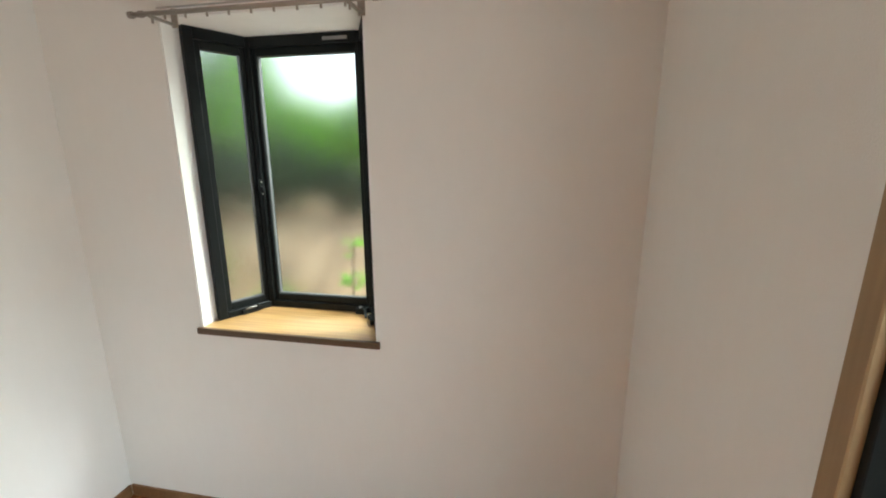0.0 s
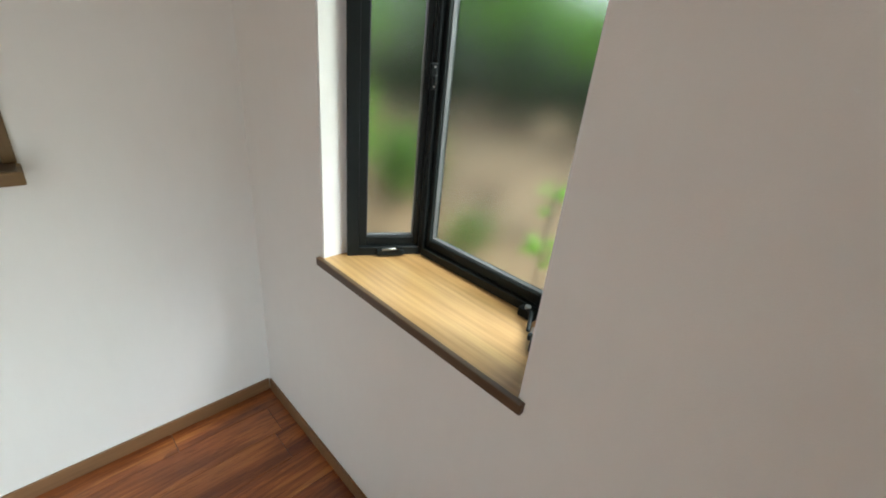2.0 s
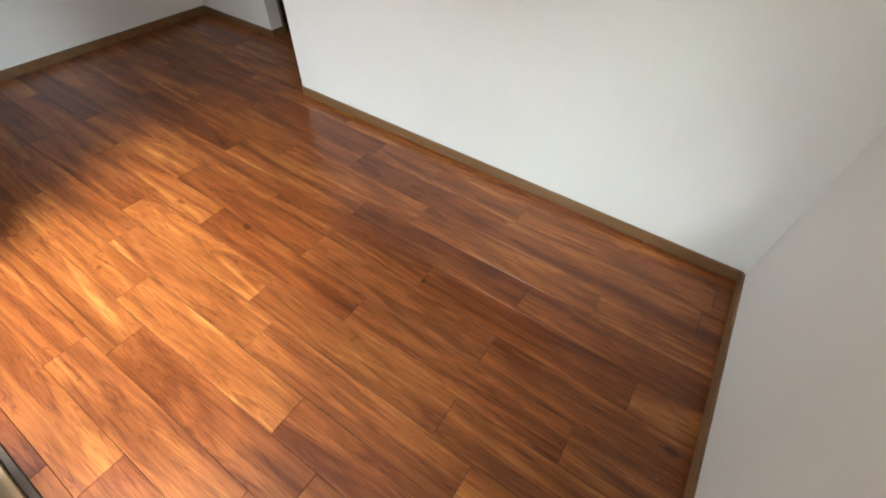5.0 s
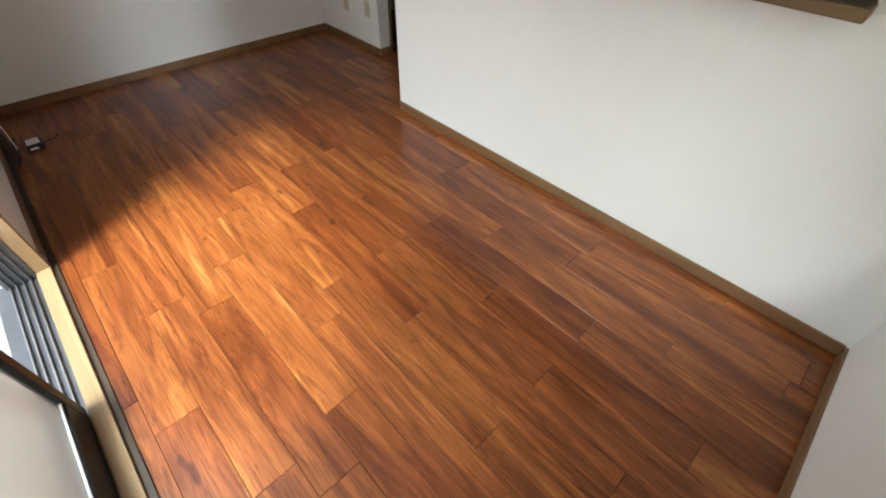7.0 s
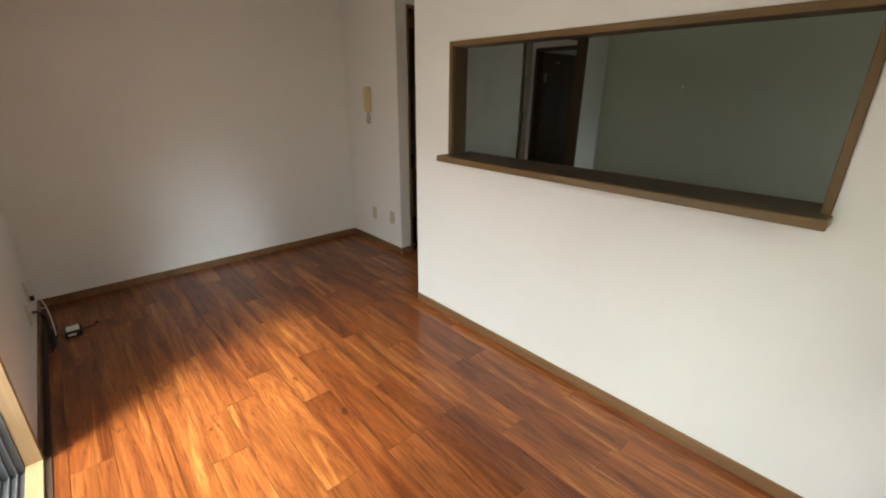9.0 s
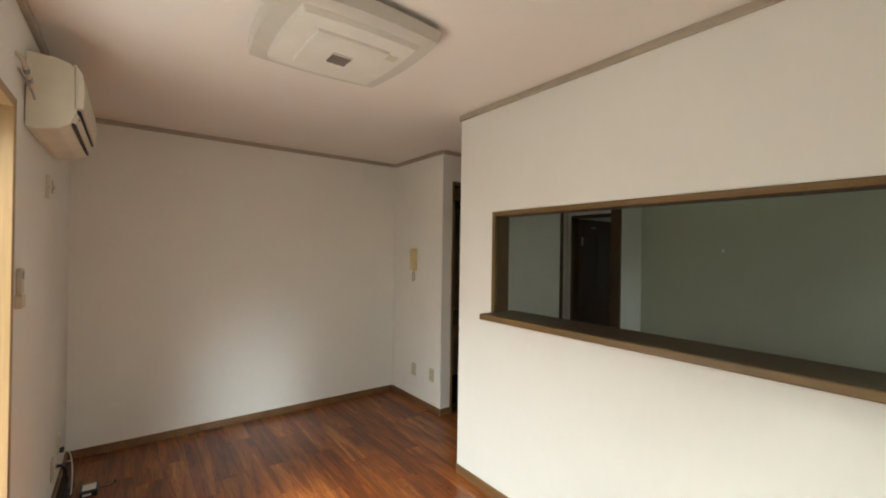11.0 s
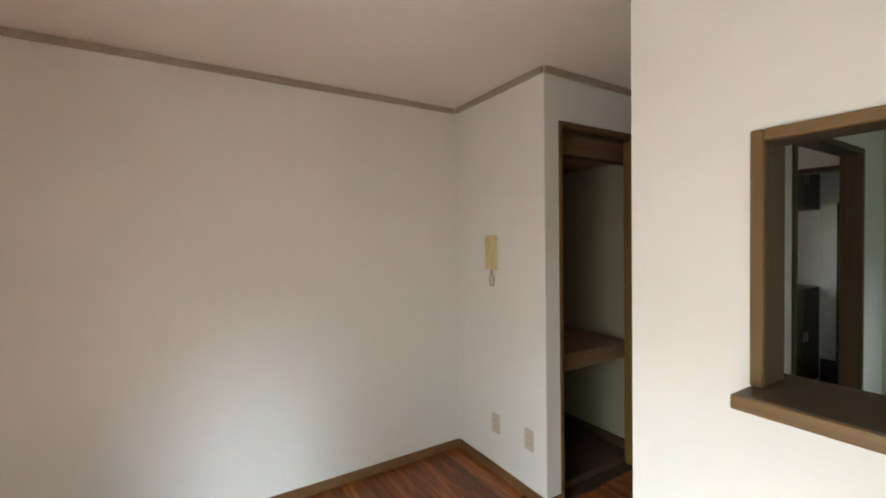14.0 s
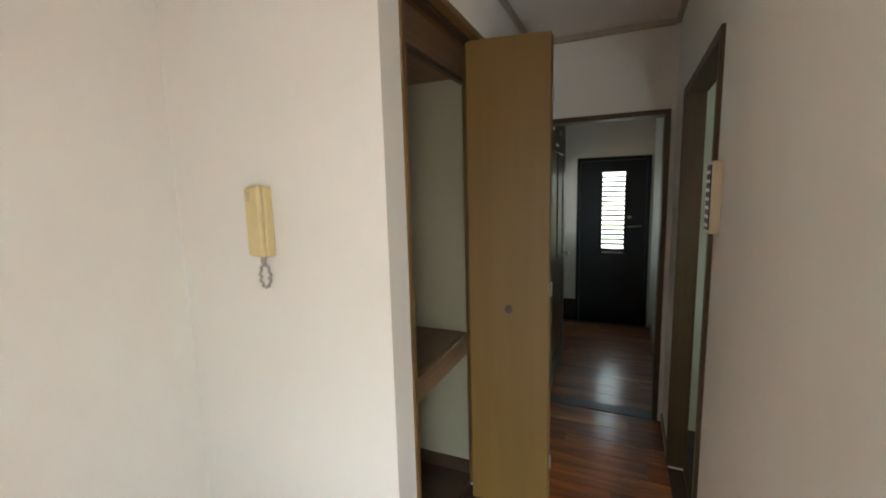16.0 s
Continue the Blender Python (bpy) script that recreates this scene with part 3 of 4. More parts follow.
    board = [(x1, 0.0), (x1, -0.06), (x1 - inset - 0.0, yb + 0.03), (x0 + inset_r, yb + 0.03), (x0, -0.06), (x0, 0.0)]
    part("board", prism(board, "z", 0.8725, 0.885), OAK, shelf)
    part("lip", block(x0 - 0.012, x1 + 0.012, 0.0005, 0.0155, 0.861, 0.887, 0.003, 2), LIP, shelf, "dark brown front lip")


def root_part(name, bm, parent):
    return part(name, bm, BLACK, parent)


bay_window()


def curtain_rod():
    x0, x1, z = -1.31, -0.505, 1.998
    r = root("curtain_rod", ((x0 + x1) / 2, 0.0, z), "double metal curtain rod above the bay window", "curtain rod")
    for y, zz in ((0.055, z + 0.012), (0.095, z - 0.002)):
        t = part("rail", rod((x0, y, zz), (x1, y, zz), 0.0075, 12), RODMETAL, r)
        for x, d in ((x0, -1), (x1, 1)):
            part("finial", rod((x, y, zz), (x + d * 0.014, y, zz), 0.0105, 12), RODMETAL, t)
    for x in (x0 + 0.07, x1 - 0.07):
        b = part("bracket", block(x - 0.012, x + 0.012, 0.0, 0.006, z - 0.02, z + 0.04, 0.002), RODMETAL, r)
        part("arm", block(x - 0.006, x + 0.006, 0.006, 0.105, z - 0.016, z - 0.008, 0.001), RODMETAL, b)
        part("hook", rod((x, 0.095, z - 0.03), (x, 0.095, z - 0.008), 0.004, 8), RODMETAL, b)
    for i in range(9):
        x = x0 + 0.1 + i * 0.078
        part("runner", rod((x, 0.055, z - 0.008), (x, 0.055, z + 0.006), 0.004, 6), RODMETAL, r)


curtain_rod()


# ---- sliding glass door ----
def sliding_door():
    y0, y1, top = SASH[0], SASH[1], SASH[3]
    d = root("door_1", (XW - 0.1, (y0 + y1) / 2, 0), "half-open frosted sliding glass door in a dark aluminium frame", "sliding door", "", "structure")
    xi = XW - 0.045
    part("casing", block(xi, XW + 0.010, y1 - 0.028, y1 + 0.006, 0.02, top, 0.002), OAKZ, d, "pale wooden casing")
    part("casing", block(xi, XW + 0.010, y0 - 0.006, y0 + 0.028, 0.02, top, 0.002), OAKZ, d, "pale wooden casing")
    part("casing", block(xi, XW + 0.010, y0 - 0.006, y1 + 0.006, top - 0.028, top + 0.006, 0.002), OAKZ, d, "pale wooden casing")
    part("sill", block(xi, XW + 0.010, y0 - 0.006, y1 + 0.006, -0.011, 0.020, 0.002), OAKY, d, "pale wooden sill")
    part("floor_edging", block(XW + 0.010, XW + 0.034, y0 - 0.006, y1 + 0.006, -0.011, 0.006, 0.002), DARK, d, "dark brown floor edging")
    part("screen_channel", block(xi + 0.002, XW - 0.003, y0 + 0.0282, y0 + 0.040, 0.0205, top - 0.03, 0.001), BLACK, d)
    # aluminium frame and tracks
    xo = XW - 0.16
    part("outer_frame", block(xo, xi, y1 - 0.032, y1, 0.0, top, 0.002), GREYAL, d)
    part("outer_frame", block(xo, xi, y0, y0 + 0.032, 0.0, top, 0.002), GREYAL, d)
    part("outer_frame", block(xo, xi, y0 + 0.032, y1 - 0.032, top - 0.05, top, 0.002), GREYAL, d)
    part("track_bed", block(xo - 0.04, xi, y0, y1, -0.05, 0.0, 0.002), GREYAL, d, "grey aluminium track")
    for x in (xi - 0.026, xi - 0.05, xi - 0.076, xi - 0.098):
        part("track_rail", block(x - 0.003, x + 0.003, y0 + 0.03, y1 - 0.03, 0.0005, 0.013, 0.001), STEEL, d)
        part("upright_guide", block(x - 0.003, x + 0.003, y1 - 0.044, y1 - 0.032, 0.013, top - 0.05, 0.001), GREYAL, d)

    def sash(ya, yb, x):
        s = part("sash", block(x - 0.018, x + 0.018, yb - 0.05, yb, 0.018, top - 0.045, 0.003), BLACK, d)
        part("stile", block(x - 0.018, x + 0.018, ya, ya + 0.05, 0.018, top - 0.045, 0.003), BLACK, s)
        part("bottom_rail", block(x - 0.018, x + 0.018, ya + 0.05, yb - 0.05, 0.018, 0.150, 0.003), BLACK, s)
        part("top_rail", block(x - 0.018, x + 0.018, ya + 0.05, yb - 0.05, top - 0.10, top - 0.045, 0.003), BLACK, s)
        g = part("pane", block(x - 0.003, x + 0.003, ya + 0.046, yb - 0.046, 0.145, top - 0.096), GLASSW, s, "frosted glass pane")
        g.visible_shadow = False
        part("gasket", block(x + 0.004, x + 0.011, ya + 0.046, yb - 0.046, 0.1502, 0.157), GREYCORD, s)
        part("pull", block(x + 0.018, x + 0.021, yb - 0.036, yb - 0.014, 0.90, 1.05, 0.002), GREYAL, s)

    sash(0.885, 1.745, xi - 0.022)
    sash(y0 + 0.033, 1.72, xi - 0.087)


sliding_door()


# ---- kitchen hatch ----
def hatch():
    y0, y1, z0, z1 = PASS
    zl = 1.115
    f = root("hatch_frame", (0.0, (y0 + y1) / 2, z0), "brown wooden lining of the kitchen hatch", "hatch frame", "", "structure")
    a, b, w = -0.012, 0.112, 0.027
    for ya, yb in ((y0, y0 + w), (y1 - w, y1)):
        j = part("jamb", block(0.006, b, ya, yb, zl + 0.002, z1, 0.002), LINEV_SHADED, f, "brown lining board, darker with shade put into its colour")
        part("edge_band", block(a, 0.0055, ya - 0.0005, yb + 0.0005, zl + 0.002, z1 + 0.0005, 0.003), TRIMV, j)
    j = part("head", block(0.006, b, y0 + w, y1 - w, z1 - w, z1, 0.002), LINEH_SHADED, f, "brown lining board, darker with shade put into its colour")
    part("edge_band", block(a, 0.0055, y0 + w + 0.001, y1 - w - 0.001, z1 - w - 0.0005, z1 + 0.0005, 0.003), TRIM, j)
    c = root("hatch_counter", (0.0, (y0 + y1) / 2, zl), "brown wooden counter board through the kitchen hatch", "counter")
    part("board", block(-0.094, 0.17, y0 + 0.003, y1 - 0.003, zl - 0.032, zl + 0.002, 0.003, 2), LINEH_SHADED, c, "brown board top, darker with shade put into its colour")
    part("nosing", block(-0.104, -0.0005, y0 - 0.006, y1 + 0.003, zl - 0.034, zl + 0.0005, 0.006, 2), TRIM, c)
    return c


hatch()


# ---- kitchen window ----
def kitchen_window():
    x0, x1, z0, z1 = KWIN
    w = root("window_2", ((x0 + x1) / 2, -0.07, z0), "black aluminium kitchen window with frosted sliding panes", "window", "", "structure")
    part("window_frame", slab("y", -0.11, -0.03, x0 + 0.0005, x1 - 0.0005, z0 + 0.0005, z1 - 0.0005, [(x0 + 0.03, x1 - 0.03, z0 + 0.03, z1 - 0.03)]), BLACK, w)
    mid = (x0 + x1) / 2
    for a, b, y in ((x0 + 0.031, mid + 0.02, -0.085), (mid - 0.02, x1 - 0.031, -0.055)):
        s = part("sash", slab("y", y - 0.012, y + 0.012, a, b, z0 + 0.031, z1 - 0.031, [(a + 0.03, b - 0.03, z0 + 0.065, z1 - 0.06)]), BLACK, w)
        p = part("pane", block(a + 0.027, b - 0.027, y - 0.0025, y + 0.0025, z0 + 0.062, z1 - 0.057), GLASS, s, "frosted glass pane")
        p.visible_shadow = False


kitchen_window()


# ---- closet ----
def closet():
    x0, x1, top = CDOOR[0], CDOOR[1], CDOOR[3]
    casing_y("closet_frame", YC, YC + 0.10, x0, x1, top - 0.006, TRIMV, "brown wooden lining of the closet opening", 0.026, 0.006)
    strip("door_track", block(x0 + 0.004, x1 - 0.004, YC + 0.03, YC + 0.06, top - 0.028, top - 0.0065, 0.002), DARK, "dark metal folding-door track")
    s = root("closet_shelf", (0.95, 3.9, 0.70), "plywood closet shelf with a deep front beam", "shelf")
    part("board", block(XC + 0.115, 1.36, YC + 0.13, YN - 0.03, 0.755, 0.785, 0.002), CLOSET, s)
    part("front_beam", block(XC + 0.115, 1.36, YC + 0.105, YC + 0.1295, 0.685, 0.785, 0.003), CLOSET, s)
    part("cleat", block(1.335, 1.36, YC + 0.13, YN, 0.70, 0.7545, 0.002), DARK, s)
    u = root("closet_top_shelf", (0.95, 3.9, 1.97), "plywood top shelf with a front board in the closet", "shelf")
    part("board", block(XC + 0.115, 1.36, YC + 0.13, YN - 0.03, 1.985, 2.01, 0.002), CLOSET, u)
    part("front_board", block(XC + 0.115, 1.36, YC + 0.105, YC + 0.1295, 1.975, 2.12, 0.003), CLOSET, u)
    part("edge_strip", block(XC + 0.115, 1.36, YC + 0.1005, YC + 0.1295, 1.955, 1.9745, 0.003), DARK, u)

    # folding door, folded against the far jamb
    fold = root("door_2", (1.24, 3.4, 0.03), "tan veneered folding closet door, folded open", "folding door", "", "structure")
    zt, zb = 2.084, 0.03

    def leaf(p, q):
        p, q = Vector((*p, 0)), Vector((*q, 0))
        n = (q - p).length
        bm = block(0, n, -0.013, 0.013, zb, zt, 0.002)
        bmesh.ops.transform(bm, matrix=Matrix.Translation(p) @ Matrix.Rotation(math.atan2((q - p).y, (q - p).x), 4, "Z"), verts=bm.verts)
        return bm

    near = part("leaf", leaf((1.218, 3.555), (1.262, 3.212)), FOLD, fold)
    part("leaf", leaf((1.318, 3.555), (1.294, 3.212)), FOLD, fold)
    knob = rod((1.228, 3.378, 0.964), (1.207, 3.375, 0.964), 0.014, 14, 0.016)
    part("knob", knob, DARK, near, "small round dark knob")
    for z in (0.25, 1.05, 1.85):
        part("hinge", rod((1.279, 3.207, z - 0.03), (1.279, 3.207, z + 0.03), 0.005, 8), STEEL, fold)
    part("pivot", rod((1.318, 3.553, zt), (1.318, 3.553, zt + 0.012), 0.006, 8), STEEL, fold)


closet()


# ---- door to the hall, front door, shoe cabinets ----
def hall_door():
    x0, y = XE + 0.10, 3.415
    d = root("door_3", (x0, y, 0), "open dark brown panelled wooden door", "door", "", "structure")
    a, b, zt = x0 + 0.004, x0 + 0.69, 1.875
    body = block(a, a + 0.10, y - 0.017, y + 0.017, 0.008, zt, 0.003)
    block(b - 0.10, b, y - 0.017, y + 0.017, 0.008, zt, 0.003, 1, body)
    for lo, hi in ((0.008, 0.20), (0.80, 0.95), (zt - 0.14, zt)):
        block(a + 0.10, b - 0.10, y - 0.017, y + 0.017, lo, hi, 0.003, 1, body)
    block((a + b) / 2 - 0.03, (a + b) / 2 + 0.03, y - 0.017, y + 0.017, 0.95, zt - 0.14, 0.003, 1, body)
    leaf = part("leaf", body, LEAFWOOD, d)
    part("panel", block(a + 0.10, b - 0.10, y - 0.008, y + 0.008, 0.20, 0.80, 0.004), LEAFWOOD, leaf)
    for lo, hi in ((a + 0.10, (a + b) / 2 - 0.03), ((a + b) / 2 + 0.03, b - 0.10)):
        part("upper_panel", block(lo - 0.003, hi + 0.003, y - 0.009, y + 0.009, 0.947, zt - 0.137), LEAFWOOD, leaf, "narrow upright panel")
    plate = part("handle_plate", block(b - 0.075, b - 0.035, y - 0.021, y - 0.0172, 0.84, 1.02, 0.002), STEEL, leaf)
    part("lever", tube([(b - 0.055, y - 0.021, 0.95), (b - 0.055, y - 0.06, 0.95), (b - 0.10, y - 0.066, 0.948), (b - 0.16, y - 0.062, 0.945)], 0.008), STEEL, plate, "steel lever handle")
    for z in (0.22, 1.62):
        part("hinge", block(a - 0.006, a + 0.03, y - 0.0195, y - 0.0172, z - 0.05, z + 0.05, 0.001), STEEL, leaf, "pale metal hinge")
    part("door_closer", block(a + 0.18, a + 0.26, y - 0.03, y - 0.0172, zt - 0.10, zt - 0.085, 0.002), STEEL, leaf)


hall_door()


def front_door():
    y0, y1, z0, z1 = FDOOR
    d = root("door_4", (XF, (y0 + y1) / 2, z0), "black steel front door with a slatted window", "door", "", "structure")
    part("door_frame", slab("x", XF - 0.02, XF + 0.12, y0 - 0.01, y1 + 0.01, z0, z1 + 0.01, [(y0 + 0.03, y1 - 0.03, z0 + 0.02, z1 - 0.03)]), DOORBLUE, d)
    w = (2.955, 3.20, 0.755, 1.65)
    leaf = part("leaf", slab("x", XF + 0.02, XF + 0.06, y0 + 0.031, y1 - 0.031, z0 + 0.021, z1 - 0.031, [w]), DOORBLUE, d)
    part("window_rim", slab("x", XF + 0.012, XF + 0.068, w[0] - 0.018, w[1] + 0.018, w[2] - 0.018, w[3] + 0.018, [(w[0] + 0.002, w[1] - 0.002, w[2] + 0.002, w[3] - 0.002)]), DOORBLUE, leaf)
    p = part("pane", block(XF + 0.046, XF + 0.052, w[0], w[1], w[2], w[3]), CLEAR, leaf, "glass behind slats")
    p.visible_shadow = False
    n = 16
    for i in range(1, n):
        z = w[2] + (w[3] - w[2]) * i / n
        part("slat", block(XF + 0.028, XF + 0.042, w[0] + 0.003, w[1] - 0.003, z - 0.011, z + 0.011, 0.001), SLAT, leaf)
    h = part("handle_plate", block(XF + 0.012, XF + 0.019, 2.765, 2.805, 0.92, 1.10, 0.002), DOORBLUE, leaf)
    part("lever", tube([(XF + 0.012, 2.785, 1.03), (XF - 0.04, 2.785, 1.03), (XF - 0.048, 2.84, 1.028), (XF - 0.045, 2.92, 1.022)], 0.009), STEEL, h, "steel lever handle")
    t = part("thumb_turn", rod((XF + 0.02, 2.90, 1.13), (XF - 0.002, 2.90, 1.13), 0.018, 14), STEEL, leaf)
    part("turn_bar", block(XF - 0.02, XF - 0.002, 2.875, 2.925, 1.124, 1.136, 0.002), STEEL, t)
    part("letter_flap", block(XF + 0.012, XF + 0.0195, 2.96, 3.19, 0.705, 0.722, 0.002), STEEL, leaf, "bright letter-flap edge")


front_door()


def shoe_cabinet(name, z0, z1, label):
    c = root(name, (4.33, 3.84, z0), label, "cabinet", "shoe cabinets in the entrance hall")
    part("body", block(3.955, 4.738, 3.645, 4.055, z0, z1, 0.003), CABDARK, c)
    for i in range(2):
        a = 3.958 + i * 0.391
        dr = part("door", block(a, a + 0.386, 3.622, 3.643, z0 + 0.004, z1 - 0.004, 0.003), CABDARK, c)
        kx = a + (0.352 if i == 0 else 0.034)
        part("handle", block(kx - 0.006, kx + 0.006, 3.610, 3.622, (z0 + z1) / 2 - 0.05, (z0 + z1) / 2 + 0.05, 0.002), STEEL, dr)


shoe_cabinet("shoe_cabinet", -0.10, 0.92, "dark laminate floor-standing shoe cabinet with two doors")
shoe_cabinet("wall_cabinet", 1.75, 2.355, "dark laminate wall cabinet above the shoe cabinet")
strip("cabinet_plinth", block(3.955, 4.738, 3.65, 4.055, -0.19, -0.10), CABDARK, "dark plinth under the shoe cabinet")


# ---- air conditioner ----
def air_conditioner():
    ya, yb = 2.78, 3.56
    r = root("air_conditioner", (XW, (ya + yb) / 2, 1.95), "aged white wall air conditioner with a closed louvre", "air conditioner")
    x = XW
    side = [(x + 0.004, 1.954), (x + 0.03, 1.948), (x + 0.10, 1.962), (x + 0.135, 1.985), (x + 0.155, 2.035), (x + 0.158, 2.15), (x + 0.152, 2.210), (x + 0.135, 2.232), (x + 0.09, 2.246), (x + 0.004, 2.250)]
    part("body", prism(side, "y", ya, yb, 0.004), ACWHITE, r)
    front = [(x + 0.153, 2.05), (x + 0.176, 2.055), (x + 0.180, 2.13), (x + 0.172, 2.200), (x + 0.150, 2.234), (x + 0.140, 2.226), (x + 0.152, 2.200), (x + 0.159, 2.15)]
    part("front_panel", prism(front, "y", ya + 0.003, yb - 0.003, 0.002), ACWHITE, r)
    lou = [(x + 0.138, 2.003), (x + 0.150, 2.036), (x + 0.161, 2.033), (x + 0.150, 2.000)]
    part("louvre", prism(lou, "y", ya + 0.05, yb - 0.03, 0.001), ACWHITE, r)
    part("slot", prism([(x + 0.150, 2.040), (x + 0.150, 2.045), (x + 0.168, 2.045), (x + 0.164, 2.040)], "y", ya + 0.005, yb - 0.02), RUBBER, r, "dark gap under the front panel")
    part("slot", prism([(x + 0.132, 1.992), (x + 0.137, 2.000), (x + 0.149, 1.994), (x + 0.144, 1.985)], "y", ya + 0.03, yb - 0.03), RUBBER, r, "dark air outlet gap")
    part("name_plate", block(x + 0.1555, x + 0.162, ya + 0.06, ya + 0.075, 2.018, 2.034, 0.001), GREYCORD, r)
    part("side_seam", prism([(x + 0.149, 2.05), (x + 0.152, 2.05), (x + 0.150, 2.222), (x + 0.146, 2.222)], "y", ya - 0.001, ya + 0.004), GREYCORD, r)
    part("wall_plate", block(x + 0.0, x + 0.004, ya + 0.02, yb - 0.02, 1.975, 2.235), GREYAL, r)
    p = root("pipe_sleeve", (XW, 2.70, 2.10), "taped pale pipe entering the wall beside the air conditioner", "pipe")
    part("pipe", tube([(x + 0.022, 2.79, 2.10), (x + 0.022, 2.73, 2.115), (x + 0.020, 2.67, 2.145), (x + 0.012, 2.63, 2.17), (x - 0.01, 2.61, 2.18)], 0.008, 12), PLASTIC, p)
    part("tape_ring", rod((x + 0.022, 2.735, 2.114), (x + 0.0215, 2.715, 2.123), 0.0105, 12), GREYCORD, p)
    part("tape_ring", rod((x + 0.020, 2.690, 2.135), (x + 0.0195, 2.672, 2.144), 0.0105, 12), GREYCORD, p)
    part("cord", tube([(x + 0.03, 2.79, 2.06), (x + 0.03, 2.74, 2.075), (x + 0.02, 2.68, 2.10), (x + 0.006, 2.64, 2.13)], 0.004), GREYCORD, p, "grey drain cord")


air_conditioner()


# ---- outlets, phone, controls ----
def outlet(at, facing, w, h, label, holes=2, name="wall_outlet"):
    """facing: x or -x or y, the way the plate looks."""
    r = root(name, at, label, "outlet", "wall outlets")
    x, y, z = at
    s = {"-x": (-1, 0), "x": (1, 0), "y": (0, 1)}[facing]

    def slab_at(du, dz, hw, hh, d0, d1, bev=0.0):
        if s[0]:
            return block(x + s[0] * d0, x + s[0] * d1, y + du - hw, y + du + hw, z + dz - hh, z + dz + hh, bev)
        return block(x + du - hw, x + du + hw, y + s[1] * d0, y + s[1] * d1, z + dz - hh, z + dz + hh, bev)

    p = part("plate", slab_at(0, 0, w / 2, h / 2, 0.0, 0.007, 0.002), PLASTIC, r)
    part("insert", slab_at(0, 0, w * 0.19, h * 0.30, 0.007, 0.009, 0.0008), PLASTIC, p)
    for k in range(holes):
        dz = (k - (holes - 1) / 2) * h * 0.3
        for du in (-0.006, 0.006):
            part("socket_slot", slab_at(du, dz, 0.0012, 0.005, 0.009, 0.0094), RUBBER, p)
    return r


outlet((XC, 3.945, 0.32), "-x", 0.07, 0.12, "ivory plastic wall outlet under the door phone")
outlet((XC, 3.645, 0.335), "-x", 0.07, 0.12, "ivory plastic wall outlet near the closet corner")
outlet((XW, 3.37, 1.78), "x", 0.07, 0.12, "ivory outlet below the air conditioner", 1)
outlet((XW, 3.95, 0.275), "x", 0.07, 0.12, "ivory outlet above the heap of cables")
outlet((XW, 3.70, 0.22), "x", 0.07, 0.12, "ivory aerial outlet low on the wall", 1)


def door_phone():
    y, x = 3.952, XC
    r = root("door_phone", (x, y, 1.25), "cream plastic door phone with a looped cord", "intercom")
    b = part("base", block(x - 0.034, x, y - 0.038, y + 0.038, 1.290, 1.505, 0.008, 3), CREAM, r)
    part("cradle", block(x - 0.040, x - 0.0342, y + 0.002, y + 0.036, 1.296, 1.499, 0.0025, 2), CREAM, b)
    h = part("handset", block(x - 0.056, x - 0.0345, y - 0.038, y - 0.001, 1.292, 1.508, 0.010, 3), CREAM, r, "cream handset on its cradle")
    for z in (1.325, 1.475):
        part("ear_piece", block(x - 0.059, x - 0.0562, y - 0.033, y - 0.006, z - 0.024, z + 0.024, 0.001), CREAM, h)
    part("groove", block(x - 0.0352, x - 0.0342, y - 0.0008, y + 0.0015, 1.294, 1.501), GREYCORD, b)
    for k in range(5):
        part("speaker_slit", block(x - 0.0405, x - 0.0401, y + 0.010, y + 0.028, 1.462 + k * 0.006, 1.464 + k * 0.006), GREYCORD, b)
    loop = [(x - 0.02, y + 0.004, 1.292), (x - 0.02, y + 0.006, 1.272)]
    for k in range(27):
        a = math.pi / 2 + 2 * math.pi * k / 26
        wob = 0.0005 * math.cos(k * 2.4)
        loop.append((x - 0.016 + 0.004 * math.sin(k * 2.4), y + 0.002 + (0.020 + wob) * math.cos(a), 1.226 + (0.037 + wob) * math.sin(a)))
    loop += [(x - 0.02, y - 0.004, 1.275), (x - 0.02, y - 0.012, 1.293)]
    part("curly_cord", tube(loop, 0.0042, 8), CORDCLEAR, r, "pale looped cord")


door_phone()

clip = root("cord_clip", (XW, 3.54, 1.80), "small ivory cord clip beside the upper outlet", "clip")
part("plate", block(XW, XW + 0.006, 3.528, 3.552, 1.762, 1.838, 0.002), PLASTIC, clip)
part("catch", block(XW + 0.006, XW + 0.012, 3.534, 3.546, 1.785, 1.805, 0.002), PLASTIC, clip)


def water_heater_control():
    x0, x1, y, z0, z1 = 0.885, 0.962, YE, 1.335, 1.54
    r = root("heater_control", ((x0 + x1) / 2, y, z0), "beige wall control panel beside the kitchen doorway", "control panel")
    part("housing", block(x0, x1, y, y + 0.026, z0, z1, 0.004, 2), PANELBEIGE, r)
    f = part("face", block(x0 + 0.008, x1 - 0.008, y + 0.026, y + 0.029, z0 + 0.01, z1 - 0.01, 0.001), RUBBER, r, "dark face with pale marks")
    for i in range(7):
        for j in range(2):
            z = z0 + 0.024 + i * 0.025
            xx = x0 + 0.023 + j * 0.031
            part("button", block(xx - 0.010, xx + 0.010, y + 0.029, y + 0.0305, z - 0.005, z + 0.005, 0.001), WHITE, f)


water_heater_control()


